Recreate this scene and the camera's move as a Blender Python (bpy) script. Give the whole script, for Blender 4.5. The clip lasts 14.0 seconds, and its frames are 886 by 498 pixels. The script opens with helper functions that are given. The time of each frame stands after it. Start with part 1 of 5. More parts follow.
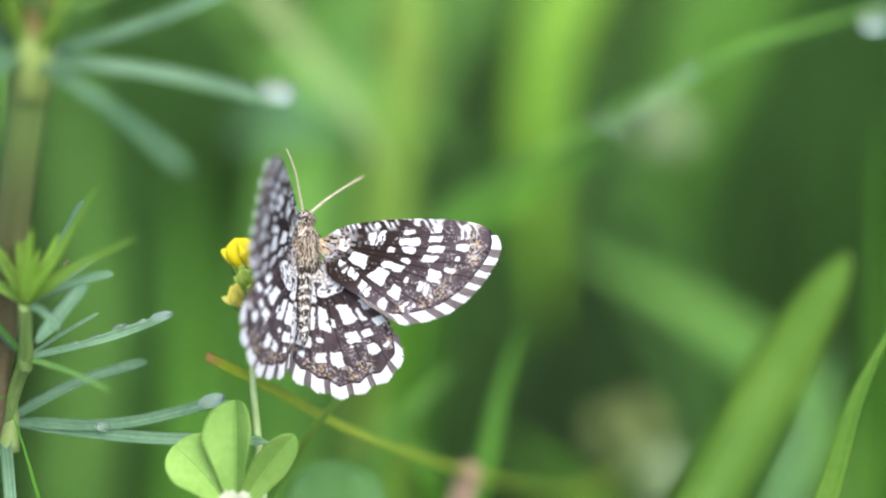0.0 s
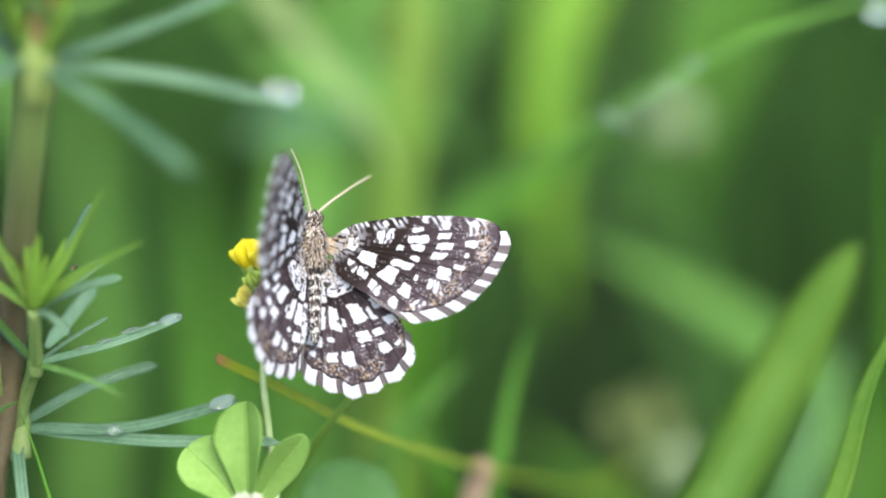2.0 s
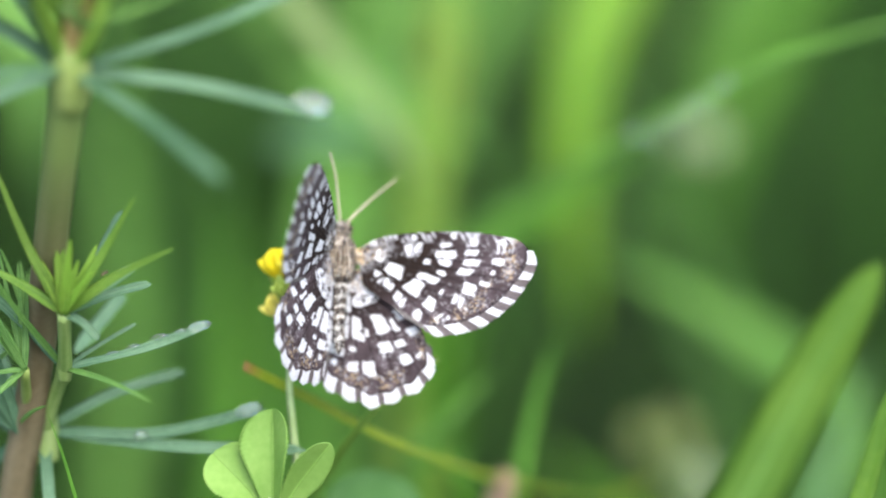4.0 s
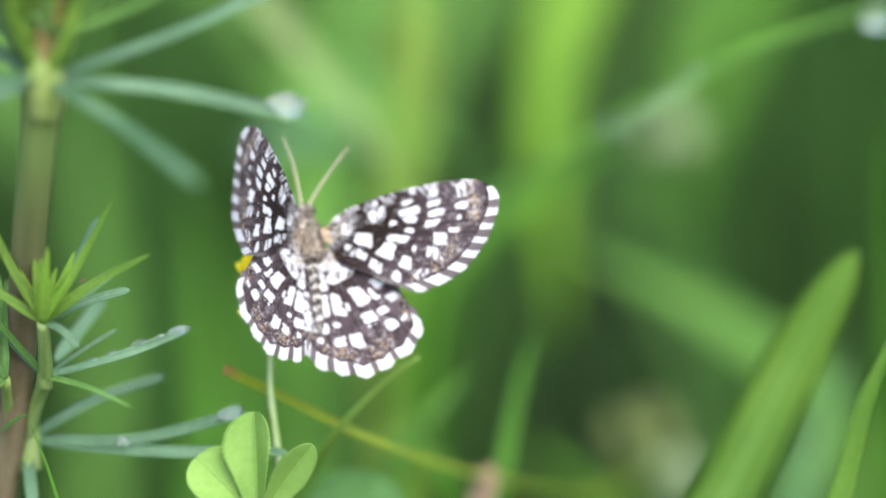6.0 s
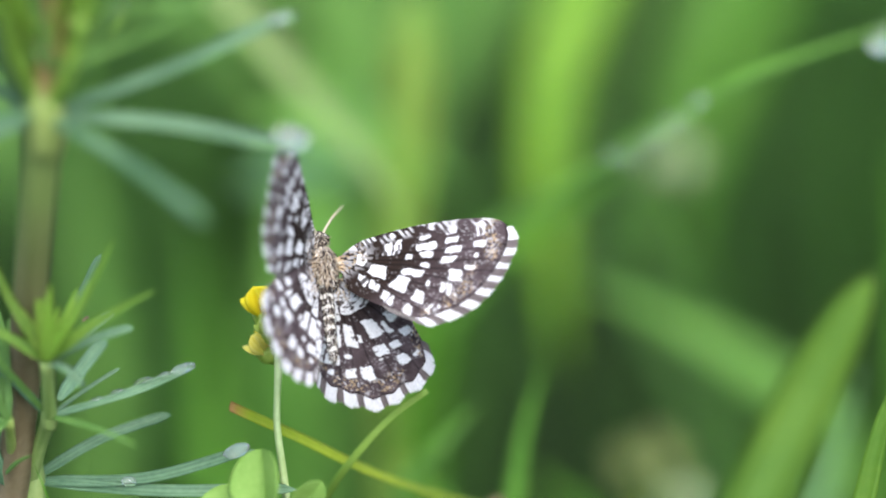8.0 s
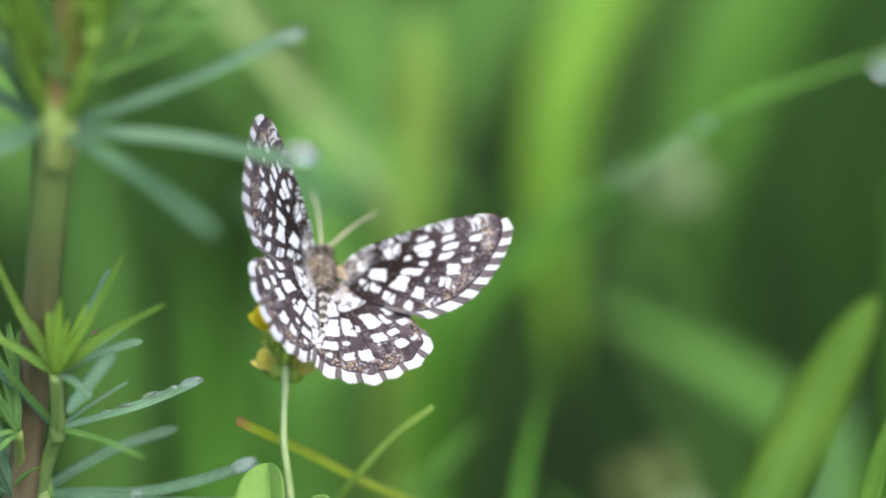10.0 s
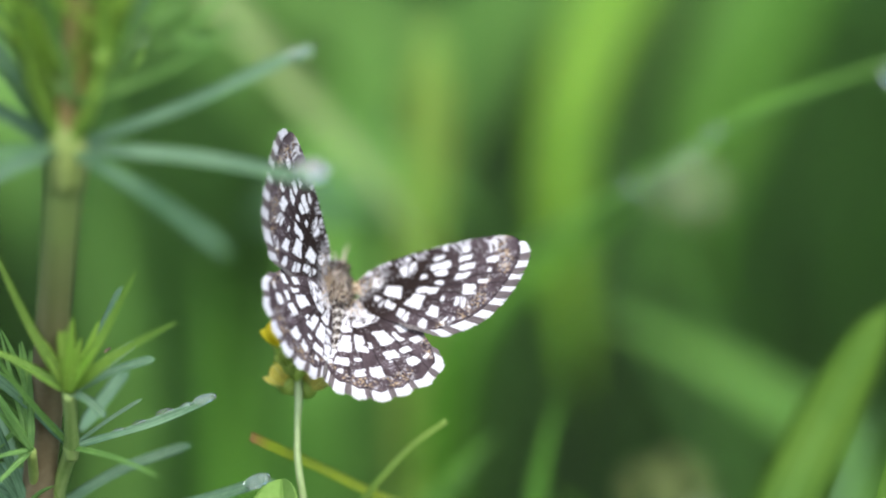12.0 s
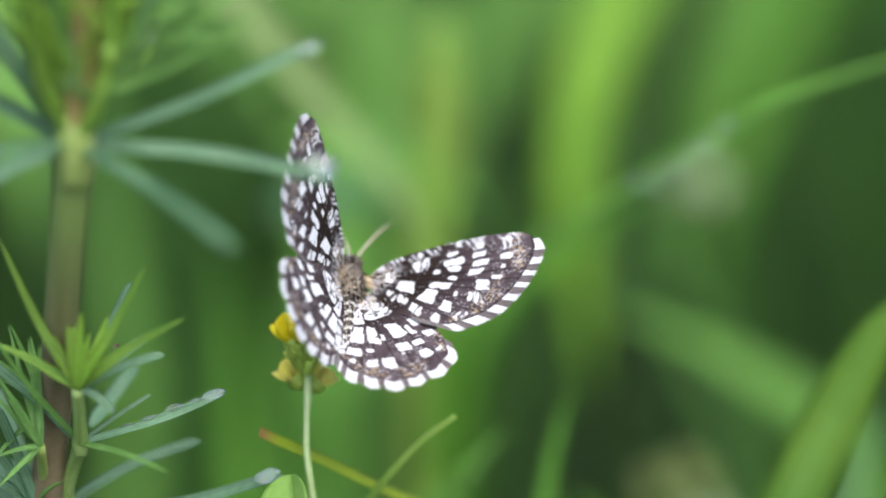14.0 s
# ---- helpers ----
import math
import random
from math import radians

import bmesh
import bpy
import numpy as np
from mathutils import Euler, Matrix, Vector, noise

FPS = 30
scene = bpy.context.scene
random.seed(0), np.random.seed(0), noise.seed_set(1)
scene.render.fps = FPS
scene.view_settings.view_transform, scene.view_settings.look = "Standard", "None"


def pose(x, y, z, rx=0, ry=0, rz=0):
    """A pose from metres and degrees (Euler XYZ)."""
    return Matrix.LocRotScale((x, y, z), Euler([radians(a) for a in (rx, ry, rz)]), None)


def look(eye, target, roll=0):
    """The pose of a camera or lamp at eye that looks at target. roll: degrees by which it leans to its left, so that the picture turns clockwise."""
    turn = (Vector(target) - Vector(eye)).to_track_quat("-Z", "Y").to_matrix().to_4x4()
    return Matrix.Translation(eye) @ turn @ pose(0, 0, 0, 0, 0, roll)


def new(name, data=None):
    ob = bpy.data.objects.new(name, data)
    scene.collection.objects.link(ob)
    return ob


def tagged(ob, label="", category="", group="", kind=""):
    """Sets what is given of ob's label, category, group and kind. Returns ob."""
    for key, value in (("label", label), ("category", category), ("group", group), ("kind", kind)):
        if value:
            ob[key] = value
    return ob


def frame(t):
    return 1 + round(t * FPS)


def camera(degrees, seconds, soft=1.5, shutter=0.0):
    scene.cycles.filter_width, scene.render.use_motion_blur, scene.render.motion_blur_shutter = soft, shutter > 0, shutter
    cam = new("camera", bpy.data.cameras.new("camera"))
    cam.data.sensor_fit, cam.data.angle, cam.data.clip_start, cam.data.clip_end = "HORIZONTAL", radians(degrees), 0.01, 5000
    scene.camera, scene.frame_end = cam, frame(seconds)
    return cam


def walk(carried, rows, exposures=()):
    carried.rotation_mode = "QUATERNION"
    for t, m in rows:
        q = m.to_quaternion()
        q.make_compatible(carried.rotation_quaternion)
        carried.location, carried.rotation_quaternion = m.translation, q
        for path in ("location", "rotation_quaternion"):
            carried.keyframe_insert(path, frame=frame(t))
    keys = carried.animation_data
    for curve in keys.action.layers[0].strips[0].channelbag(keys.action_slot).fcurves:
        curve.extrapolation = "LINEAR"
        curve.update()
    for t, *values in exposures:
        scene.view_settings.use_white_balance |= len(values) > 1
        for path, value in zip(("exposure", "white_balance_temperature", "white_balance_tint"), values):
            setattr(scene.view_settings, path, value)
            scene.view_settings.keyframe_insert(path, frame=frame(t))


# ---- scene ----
cam = camera(10.0, 14.0, soft=2.0)
cam.data.dof.use_dof, cam.data.dof.focus_distance, cam.data.dof.aperture_fstop = True, 0.320, 10.0
cam.data.dof.aperture_blades = 0

# the stage: x to the right, y up the view, d millimetres beyond the moth
FOCUS, TILT = Vector((0, 0, 0.22)), radians(-20)
RIGHT, AHEAD, UP = Vector((1, 0, 0)), Vector((0, math.cos(TILT), math.sin(TILT))), Vector((0, -math.sin(TILT), math.cos(TILT)))
EYE = FOCUS - AHEAD * 0.320


def spot(x, y, d):
    """The place d mm behind the moth's plane on the sight line through (x, y) mm of that plane."""
    k = (0.320 + d / 1000) / 0.320
    return EYE + AHEAD * (0.320 + d / 1000) + (RIGHT * x + UP * y) * (k / 1000)


walk(cam, [(t, pose(*p)) for t, *p in [
    (0, 0.00060, -0.30100, 0.32882, 70.045, -1.082, 0.377),
    (0.5, 0.00081, -0.30089, 0.32915, 69.887, -0.608, 0.358),
    (1, 0.00087, -0.30084, 0.32927, 69.853, -0.408, 0.241),
    (1.5, 0.00135, -0.30060, 0.32920, 69.688, -0.199, 0.321),
    (2, 0.00118, -0.30079, 0.32916, 69.947, 0.047, 0.172),
    (2.5, 0.00094, -0.30072, 0.32912, 70.096, 0.083, 0.112),
    (3, 0.00000, -0.30070, 0.32945, 70.000, -0.000, -0.000),
    (3.2, 0.00054, -0.30168, 0.32960, 70.035, -0.088, 0.192),
    (5.3, 0.00125, -0.30599, 0.32930, 70.331, -1.440, 0.845),
    (5.5, 0.00112, -0.30771, 0.33023, 70.139, -1.209, 0.935),
    (6, 0.00061, -0.30425, 0.32958, 70.203, 0.495, -0.047),
    (6.5, -0.00031, -0.30084, 0.32921, 70.318, 0.654, -0.306),
    (7, -0.00129, -0.29859, 0.32841, 70.344, 0.870, -0.551),
    (7.2, -0.00111, -0.29895, 0.32836, 70.400, 1.561, -0.687),
    (9.3, -0.00251, -0.30240, 0.32774, 70.840, 0.511, -0.495),
    (9.5, -0.00254, -0.30297, 0.32793, 70.928, 0.672, -0.400),
    (10, -0.00227, -0.30295, 0.32789, 70.966, 0.722, -0.502),
    (10.5, -0.00197, -0.30278, 0.32833, 71.009, 0.680, -0.599),
    (11, -0.00169, -0.30246, 0.32897, 70.723, 0.011, -0.249),
    (11.5, -0.00156, -0.30249, 0.32878, 70.842, 0.543, -0.338),
    (12, -0.00200, -0.30237, 0.32929, 70.854, 1.381, -0.548),
    (12.5, -0.00220, -0.30226, 0.32948, 70.851, 1.522, -0.684),
    (13, -0.00301, -0.30240, 0.32947, 71.041, 1.505, -0.693),
    (13.5, -0.00243, -0.30245, 0.32922, 70.898, 1.668, -0.810),
    (14, -0.00124, -0.30222, 0.32946, 70.763, 1.532, -0.352),
]], exposures=[(0, 1.55), (7.2, 1.55), (9.3, 1.27), (11, 1.23), (14, 1.21)])

# ---- light ----
world = bpy.data.worlds.new("world")
scene.world = world
world.use_nodes = True
sky = world.node_tree.nodes.new("ShaderNodeTexSky")
sky.sky_type, sky.sun_disc, sky.sun_elevation, sky.sun_rotation = "NISHITA", False, radians(61), radians(159)
sky.air_density, sky.dust_density = 1.0, 3.0
backing = world.node_tree.nodes["Background"]
world.node_tree.links.new(sky.outputs[0], backing.inputs[0])
backing.inputs[1].default_value = 0.15
sun = new("sun", bpy.data.lights.new("sun", "SUN"))
sun.data.energy, sun.data.angle, sun.data.color = 1.5, radians(70), (1.0, 0.965, 0.93)
sun.matrix_world = look((0.3, -0.78, 1.5), (0, 0, 0))


# ---- materials ----
def links_of(name):
    m = bpy.data.materials.new(name)
    m.use_nodes = True
    return m, m.node_tree.nodes, m.node_tree.links, m.node_tree.nodes["Principled BSDF"]


def leaf_material(name, low, high, rough=0.45, through_light=0.35, veins=9, grain=900, spec=0.28, tip=None, ends=(0.955, 0.995), each=None):
    """Plant tissue: two greens mottled, lengthwise veins, light shining through. tip: a dry end's colour."""
    m, n, l, b = links_of(name)
    co, uv = n.new("ShaderNodeTexCoord"), n.new("ShaderNodeUVMap")
    uv.uv_map = "UVMap"
    big, fine = n.new("ShaderNodeTexNoise"), n.new("ShaderNodeTexNoise")
    big.inputs["Scale"].default_value, big.inputs["Detail"].default_value = grain / 5, 3
    fine.inputs["Scale"].default_value, fine.inputs["Detail"].default_value = grain * 3, 2
    l.new(co.outputs["Object"], big.inputs["Vector"]), l.new(co.outputs["Object"], fine.inputs["Vector"])
    split = n.new("ShaderNodeSeparateXYZ")
    l.new(uv.outputs[0], split.inputs[0])
    wave = n.new("ShaderNodeMath")
    wave.operation, wave.inputs[1].default_value = "MULTIPLY", veins * 6.2832
    l.new(split.outputs[0], wave.inputs[0])
    sine = n.new("ShaderNodeMath")
    sine.operation = "SINE"
    l.new(wave.outputs[0], sine.inputs[0])
    add = n.new("ShaderNodeMath")
    add.operation, add.inputs[1].default_value = "MULTIPLY_ADD", 0.10
    l.new(sine.outputs[0], add.inputs[0]), l.new(big.outputs[0], add.inputs[2])
    more = n.new("ShaderNodeMath")
    more.operation, more.inputs[1].default_value = "MULTIPLY_ADD", 0.35
    l.new(fine.outputs[0], more.inputs[0]), l.new(add.outputs[0], more.inputs[2])
    ramp = n.new("ShaderNodeValToRGB")
    ramp.color_ramp.elements[0].position, ramp.color_ramp.elements[1].position = 0.45, 0.95
    ramp.color_ramp.elements[0].color, ramp.color_ramp.elements[1].color = (*low, 1), (*high, 1)
    l.new(more.outputs[0], ramp.inputs[0])
    colour = ramp.outputs[0]
    if tip:
        edge = n.new("ShaderNodeMapRange")
        edge.inputs["From Min"].default_value, edge.inputs["From Max"].default_value = ends
        l.new(split.outputs[1], edge.inputs["Value"])
        mix = n.new("ShaderNodeMix")
        mix.data_type = "RGBA"
        l.new(edge.outputs[0], mix.inputs["Factor"]), l.new(colour, mix.inputs["A"])
        mix.inputs["B"].default_value = (*tip, 1)
        colour = mix.outputs["Result"]
    hue = n.new("ShaderNodeHueSaturation")
    info = n.new("ShaderNodeObjectInfo")
    vary = n.new("ShaderNodeMapRange")
    vary.inputs["To Min"].default_value, vary.inputs["To Max"].default_value = 0.85, 1.15
    if each:
        info, (vary.inputs["To Min"].default_value, vary.inputs["To Max"].default_value) = n.new("ShaderNodeNewGeometry"), each
    l.new(info.outputs["Random Per Island" if each else "Random"], vary.inputs["Value"]), l.new(vary.outputs[0], hue.inputs["Value"]), l.new(colour, hue.inputs["Color"])
    l.new(hue.outputs[0], b.inputs["Base Color"])
    b.inputs["Roughness"].default_value, b.inputs["Specular IOR Level"].default_value = rough, spec
    bump = n.new("ShaderNodeBump")
    bump.inputs["Strength"].default_value, bump.inputs["Distance"].default_value = 0.5, 0.00006
    l.new(more.outputs[0], bump.inputs["Height"]), l.new(bump.outputs[0], b.inputs["Normal"])
    glow = n.new("ShaderNodeBsdfTranslucent")
    l.new(hue.outputs[0], glow.inputs["Color"])
    blend = n.new("ShaderNodeMixShader")
    blend.inputs[0].default_value = through_light
    l.new(b.outputs[0], blend.inputs[1]), l.new(glow.outputs[0], blend.inputs[2])
    l.new(blend.outputs[0], n["Material Output"].inputs["Surface"])
    return m


def plain_material(name, low, high, rough=0.6, grain=2000, spec=0.3, depth=0.00005):
    m, n, l, b = links_of(name)
    co, tex, ramp, bump = n.new("ShaderNodeTexCoord"), n.new("ShaderNodeTexNoise"), n.new("ShaderNodeValToRGB"), n.new("ShaderNodeBump")
    tex.inputs["Scale"].default_value, tex.inputs["Detail"].default_value = grain, 5
    ramp.color_ramp.elements[0].position, ramp.color_ramp.elements[1].position = 0.35, 0.68
    ramp.color_ramp.elements[0].color, ramp.color_ramp.elements[1].color = (*low, 1), (*high, 1)
    bump.inputs["Strength"].default_value, bump.inputs["Distance"].default_value = 0.6, depth
    l.new(co.outputs["Object"], tex.inputs["Vector"]), l.new(tex.outputs[0], ramp.inputs[0]), l.new(ramp.outputs[0], b.inputs["Base Color"])
    l.new(tex.outputs[0], bump.inputs["Height"]), l.new(bump.outputs[0], b.inputs["Normal"])
    b.inputs["Roughness"].default_value, b.inputs["Specular IOR Level"].default_value = rough, spec
    return m


def scale_material(name, rough=0.75, through_light=0.12, shine=0.25):
    """Wing scales, hairs and fringes, whose colours are laid down on the mesh."""
    m, n, l, b = links_of(name)
    dye, co, tex, bump = n.new("ShaderNodeVertexColor"), n.new("ShaderNodeTexCoord"), n.new("ShaderNodeTexNoise"), n.new("ShaderNodeBump")
    dye.layer_name = "dye"
    tex.inputs["Scale"].default_value, tex.inputs["Detail"].default_value = 14000, 3
    l.new(co.outputs["Object"], tex.inputs["Vector"])
    vary, mul = n.new("ShaderNodeMapRange"), n.new("ShaderNodeHueSaturation")
    vary.inputs["From Min"].default_value, vary.inputs["From Max"].default_value = 0.3, 0.7
    vary.inputs["To Min"].default_value, vary.inputs["To Max"].default_value = 0.72, 1.22
    l.new(tex.outputs[0], vary.inputs["Value"]), l.new(vary.outputs[0], mul.inputs["Value"])
    l.new(dye.outputs[0], mul.inputs["Color"]), l.new(mul.outputs[0], b.inputs["Base Color"])
    bump.inputs["Strength"].default_value, bump.inputs["Distance"].default_value = 0.5, 0.00002
    l.new(tex.outputs[0], bump.inputs["Height"]), l.new(bump.outputs[0], b.inputs["Normal"])
    b.inputs["Roughness"].default_value, b.inputs["Specular IOR Level"].default_value = rough, shine
    glow, blend = n.new("ShaderNodeBsdfTranslucent"), n.new("ShaderNodeMixShader")
    l.new(mul.outputs[0], glow.inputs["Color"])
    blend.inputs[0].default_value = through_light
    l.new(b.outputs[0], blend.inputs[1]), l.new(glow.outputs[0], blend.inputs[2])
    l.new(blend.outputs[0], n["Material Output"].inputs["Surface"])
    return m


def water_material():
    m, n, l, b = links_of("water")
    b.inputs["Roughness"].default_value, b.inputs["IOR"].default_value, b.inputs["Transmission Weight"].default_value = 0.03, 1.33, 0.93
    b.inputs["Base Color"].default_value = (0.90, 0.99, 0.92, 1)
    return m


BED_LEAF = leaf_material("bedstraw_leaf", (0.070, 0.165, 0.082), (0.175, 0.320, 0.180), 0.42, 0.30, 3)
BED_YOUNG = leaf_material("young_leaf", (0.13, 0.27, 0.035), (0.25, 0.42, 0.07), 0.45, 0.45, 3)
BED_STEM = leaf_material("bedstraw_stem", (0.130, 0.105, 0.055), (0.25, 0.205, 0.120), 0.5, 0.15, 5, 700, tip=(0.22, 0.31, 0.09), ends=(0.55, 0.80))
BED_UPPER = leaf_material("upper_stem", (0.20, 0.32, 0.085), (0.36, 0.47, 0.17), 0.5, 0.25, 5, 700)
BED_TOP = leaf_material("reddish_stem", (0.22, 0.17, 0.06), (0.36, 0.28, 0.11), 0.5, 0.2, 5, 700)
BED_CROWN = leaf_material("crown_leaf", (0.27, 0.48, 0.06), (0.46, 0.68, 0.14), 0.45, 0.62, 3)
GRASS_OLIVE = leaf_material("olive_grass", (0.15, 0.25, 0.07), (0.26, 0.37, 0.13), 0.45, 0.35, 5, 300)
BUFF = leaf_material("buff_flower", (0.22, 0.29, 0.09), (0.38, 0.45, 0.18), 0.6, 0.3, 3, 400)
BED_NODE = leaf_material("green_stem", (0.21, 0.30, 0.07), (0.36, 0.45, 0.15), 0.5, 0.15, 4, 700)
BED_MID = leaf_material("green_leaf", (0.085, 0.21, 0.045), (0.19, 0.37, 0.09), 0.42, 0.35, 3)
CLOVER_DEEP = leaf_material("deep_clover", (0.075, 0.21, 0.05), (0.15, 0.34, 0.09), 0.45, 0.4, 0, 500)
CLOVER = leaf_material("clover_leaf", (0.150, 0.300, 0.050), (0.260, 0.430, 0.105), 0.65, 0.32, 0, 700)
GRASS = leaf_material("grass_leaf", (0.050, 0.170, 0.012), (0.125, 0.325, 0.030), 0.55, 0.42, 7, 300, 0.2)
GRASS_FRESH = leaf_material("fresh_grass", (0.066, 0.174, 0.014), (0.130, 0.266, 0.028), 0.55, 0.42, 9, 500, 0.2)
GRASS_PALE = leaf_material("pale_grass", (0.112, 0.285, 0.045), (0.215, 0.435, 0.092), 0.5, 0.40, 7, 300, 0.22)
GRASS_LIME = leaf_material("lime_grass", (0.138, 0.340, 0.016), (0.267, 0.500, 0.040), 0.45, 0.45, 6, 300)
GRASS_STRAW = leaf_material("straw_grass", (0.20, 0.37, 0.05), (0.35, 0.53, 0.11), 0.45, 0.4, 6, 300)
GRASS_GLAUCOUS = leaf_material("glaucous_grass", (0.120, 0.290, 0.096), (0.276, 0.500, 0.224), 0.3, 0.3, 6, 300)
GRASS_DRYTIP = leaf_material("dry_tipped_grass", (0.16, 0.25, 0.008), (0.32, 0.41, 0.02), 0.5, 0.35, 5, 500, tip=(0.22, 0.13, 0.035))
DRY = leaf_material("dry_stalk", (0.24, 0.16, 0.10), (0.42, 0.31, 0.22), 0.6, 0.2, 5, 500)
STALK = leaf_material("flower_stalk", (0.27, 0.38, 0.14), (0.48, 0.60, 0.30), 0.55, 0.2, 3, 900)
CALYX = leaf_material("calyx", (0.34, 0.50, 0.07), (0.56, 0.70, 0.18), 0.5, 0.3, 3, 1200)
PETAL = leaf_material("yellow_petal", (0.90, 0.76, 0.015), (0.95, 0.88, 0.06), 0.45, 0.5, 4, 1200)
PETAL_PALE = leaf_material("pale_petal", (0.74, 0.68, 0.12), (0.86, 0.82, 0.28), 0.5, 0.4, 4, 1200)
PALE_HEAD = leaf_material("pale_flower", (0.30, 0.42, 0.20), (0.50, 0.62, 0.36), 0.5, 0.3, 3, 500)
WHITE_FLOWER = leaf_material("white_flower", (0.46, 0.50, 0.36), (0.72, 0.75, 0.58), 0.5, 0.3, 3, 500)
# mossy soil, its colour taken near black to hold the shade between blades
SHADED_SOIL = plain_material("soil", (0.004, 0.010, 0.002), (0.012, 0.028, 0.005), 0.9, 60, 0.1, 0.004)
SCALES, HAIR = scale_material("wing_scales", 0.8, 0.20, 0.12), scale_material("moth_hair", 0.7, 0.1, 0.35)
EYE_MAT = plain_material("moth_eye", (0.02, 0.015, 0.01), (0.05, 0.04, 0.03), 0.25, 9000, 0.5)
WATER = water_material()
MEADOW = leaf_material("meadow_grass", (0.036, 0.122, 0.021), (0.119, 0.279, 0.056), 0.45, 0.42, 5, 40, each=(0.2, 1.45))
MEADOW_PALE = leaf_material("pale_meadow_grass", (0.070, 0.190, 0.026), (0.170, 0.370, 0.075), 0.45, 0.45, 5, 40, each=(0.4, 1.4))


# ---- making meshes ----
def mesh_of(name, verts, faces, material, uv=None, dye=None, smooth=True):
    me = bpy.data.meshes.new(name)
    me.from_pydata([tuple(v) for v in verts], [], faces)
    me.materials.append(material)
    if smooth:
        me.polygons.foreach_set("use_smooth", [True] * len(me.polygons))
    if uv is not None:
        layer = me.uv_layers.new(name="UVMap")
        corner = np.empty(len(me.loops), dtype=np.int32)
        me.loops.foreach_get("vertex_index", corner)
        layer.data.foreach_set("uv", np.asarray(uv, dtype=np.float32)[corner].ravel())
    if dye is not None:
        layer = me.color_attributes.new("dye", "FLOAT_COLOR", "POINT")
        layer.data.foreach_set("color", np.asarray(dye, dtype=np.float32).ravel())
    me.update()
    return me


def part(name, me, parent=None, label="", place=None):
    ob = new(name, me)
    if parent:
        ob.parent = parent
    if place is not None:
        ob.matrix_basis = place
    return tagged(ob, label)


def thing(name, at, label, category, group="", kind=""):
    ob = new(name)
    ob.location = at
    ob.empty_display_size = 0.002
    return tagged(ob, label, category, group, kind)


def smooth_path(points, n):
    """n + 1 points on a centripetal Catmull-Rom curve through the points."""
    p = [Vector(q) for q in points]
    p = [p[0] * 2 - p[1]] + p + [p[-1] * 2 - p[-2]]
    out = []
    for i in range(n + 1):
        s = i / n * (len(p) - 3)
        k = min(int(s), len(p) - 4)
        a, b, c, d = p[k:k + 4]
        t1 = max((b - a).length, 1e-9) ** 0.5
        t2 = t1 + max((c - b).length, 1e-9) ** 0.5
        t3 = t2 + max((d - c).length, 1e-9) ** 0.5
        t = t1 + (t2 - t1) * (s - k)
        e, f, g = a.lerp(b, t / t1), b.lerp(c, (t - t1) / (t2 - t1)), c.lerp(d, (t - t2) / (t3 - t2))
        h, m = e.lerp(f, t / t2), f.lerp(g, (t - t1) / (t3 - t1))
        out.append(h.lerp(m, (t - t1) / (t2 - t1)))
    return out


PROFILES = {
    "grass": lambda s: min(1, 0.75 + 0.6 * s) * (1 - s ** 2.6) ** 0.9,
    "blunt": lambda s: min(1, 0.8 + 0.3 * s) * (1 - s ** 4) ** 0.65,
    "needle": lambda s: min(1, 0.45 + 3.2 * s) * (1 if s < 0.86 else max(0.0, 1 - ((s - 0.86) / 0.14) ** 2) ** 0.5),
    "awl": lambda s: min(1, 0.5 + 2.4 * s) * max(0.0, 1 - s) ** 0.55,
    "lance": lambda s: max(0.04, math.sin(math.pi * (0.06 + 0.94 * s) ** 0.8) ** 0.75),
    "obovate": lambda s: max(0.0, math.sin(math.pi * min(1, s) ** 1.75)) ** 0.55 + 0.03 * (1 - s),
    "strap": lambda s: 1 if s < 0.93 else max(0.1, 1 - (s - 0.93) / 0.07),
    "stem": lambda s: 1 - 0.35 * s,
}


def blade_arrays(points, width, profile="grass", face=None, fold=0.25, thick=0.10, n=18, twist=0, wave=0.0, seed=0):
    """A leaf: a folded strip with thickness along a curve. Widths in mm; twist in degrees from base to tip."""
    path, shape = smooth_path(points, n), PROFILES[profile]
    face = (face or (UP * 0.6 - AHEAD)).normalized()
    rng = random.Random(seed)
    phase = rng.random() * 6
    verts, uv, faces = [], [], []
    top = (-1, -0.5, 0, 0.5, 1)
    for i, p in enumerate(path):
        s = i / n
        run = (path[min(i + 1, n)] - path[max(i - 1, 0)]).normalized()
        side = run.cross(face).normalized()
        up = side.cross(run).normalized()
        turn = Matrix.Rotation(radians(twist * s), 3, run)
        side, up = turn @ side, turn @ up
        w, th = width / 2000 * max(shape(s), 0.015), thick / 1000 * (0.4 + 0.6 * shape(s))
        sway = wave / 1000 * math.sin(phase + 9 * s)
        for x in top:
            rise = fold * abs(x) * w + (sway * abs(x) * math.copysign(1, x) if x else 0)
            verts.append(p + side * (x * w) + up * rise)
            uv.append(((x + 1) / 2, s))
        for x in (0.5, 0, -0.5):
            rise = fold * abs(x) * w - th * (1.35 if x == 0 else 1)
            verts.append(p + side * (x * w) + up * rise)
            uv.append(((x + 1) / 2, s))
    for i in range(n):
        for k in range(8):
            a, b = i * 8 + k, i * 8 + (k + 1) % 8
            faces.append((a, b, b + 8, a + 8))
    faces.append(tuple(range(7, -1, -1)))
    faces.append(tuple(n * 8 + k for k in range(8)))
    return verts, faces, uv


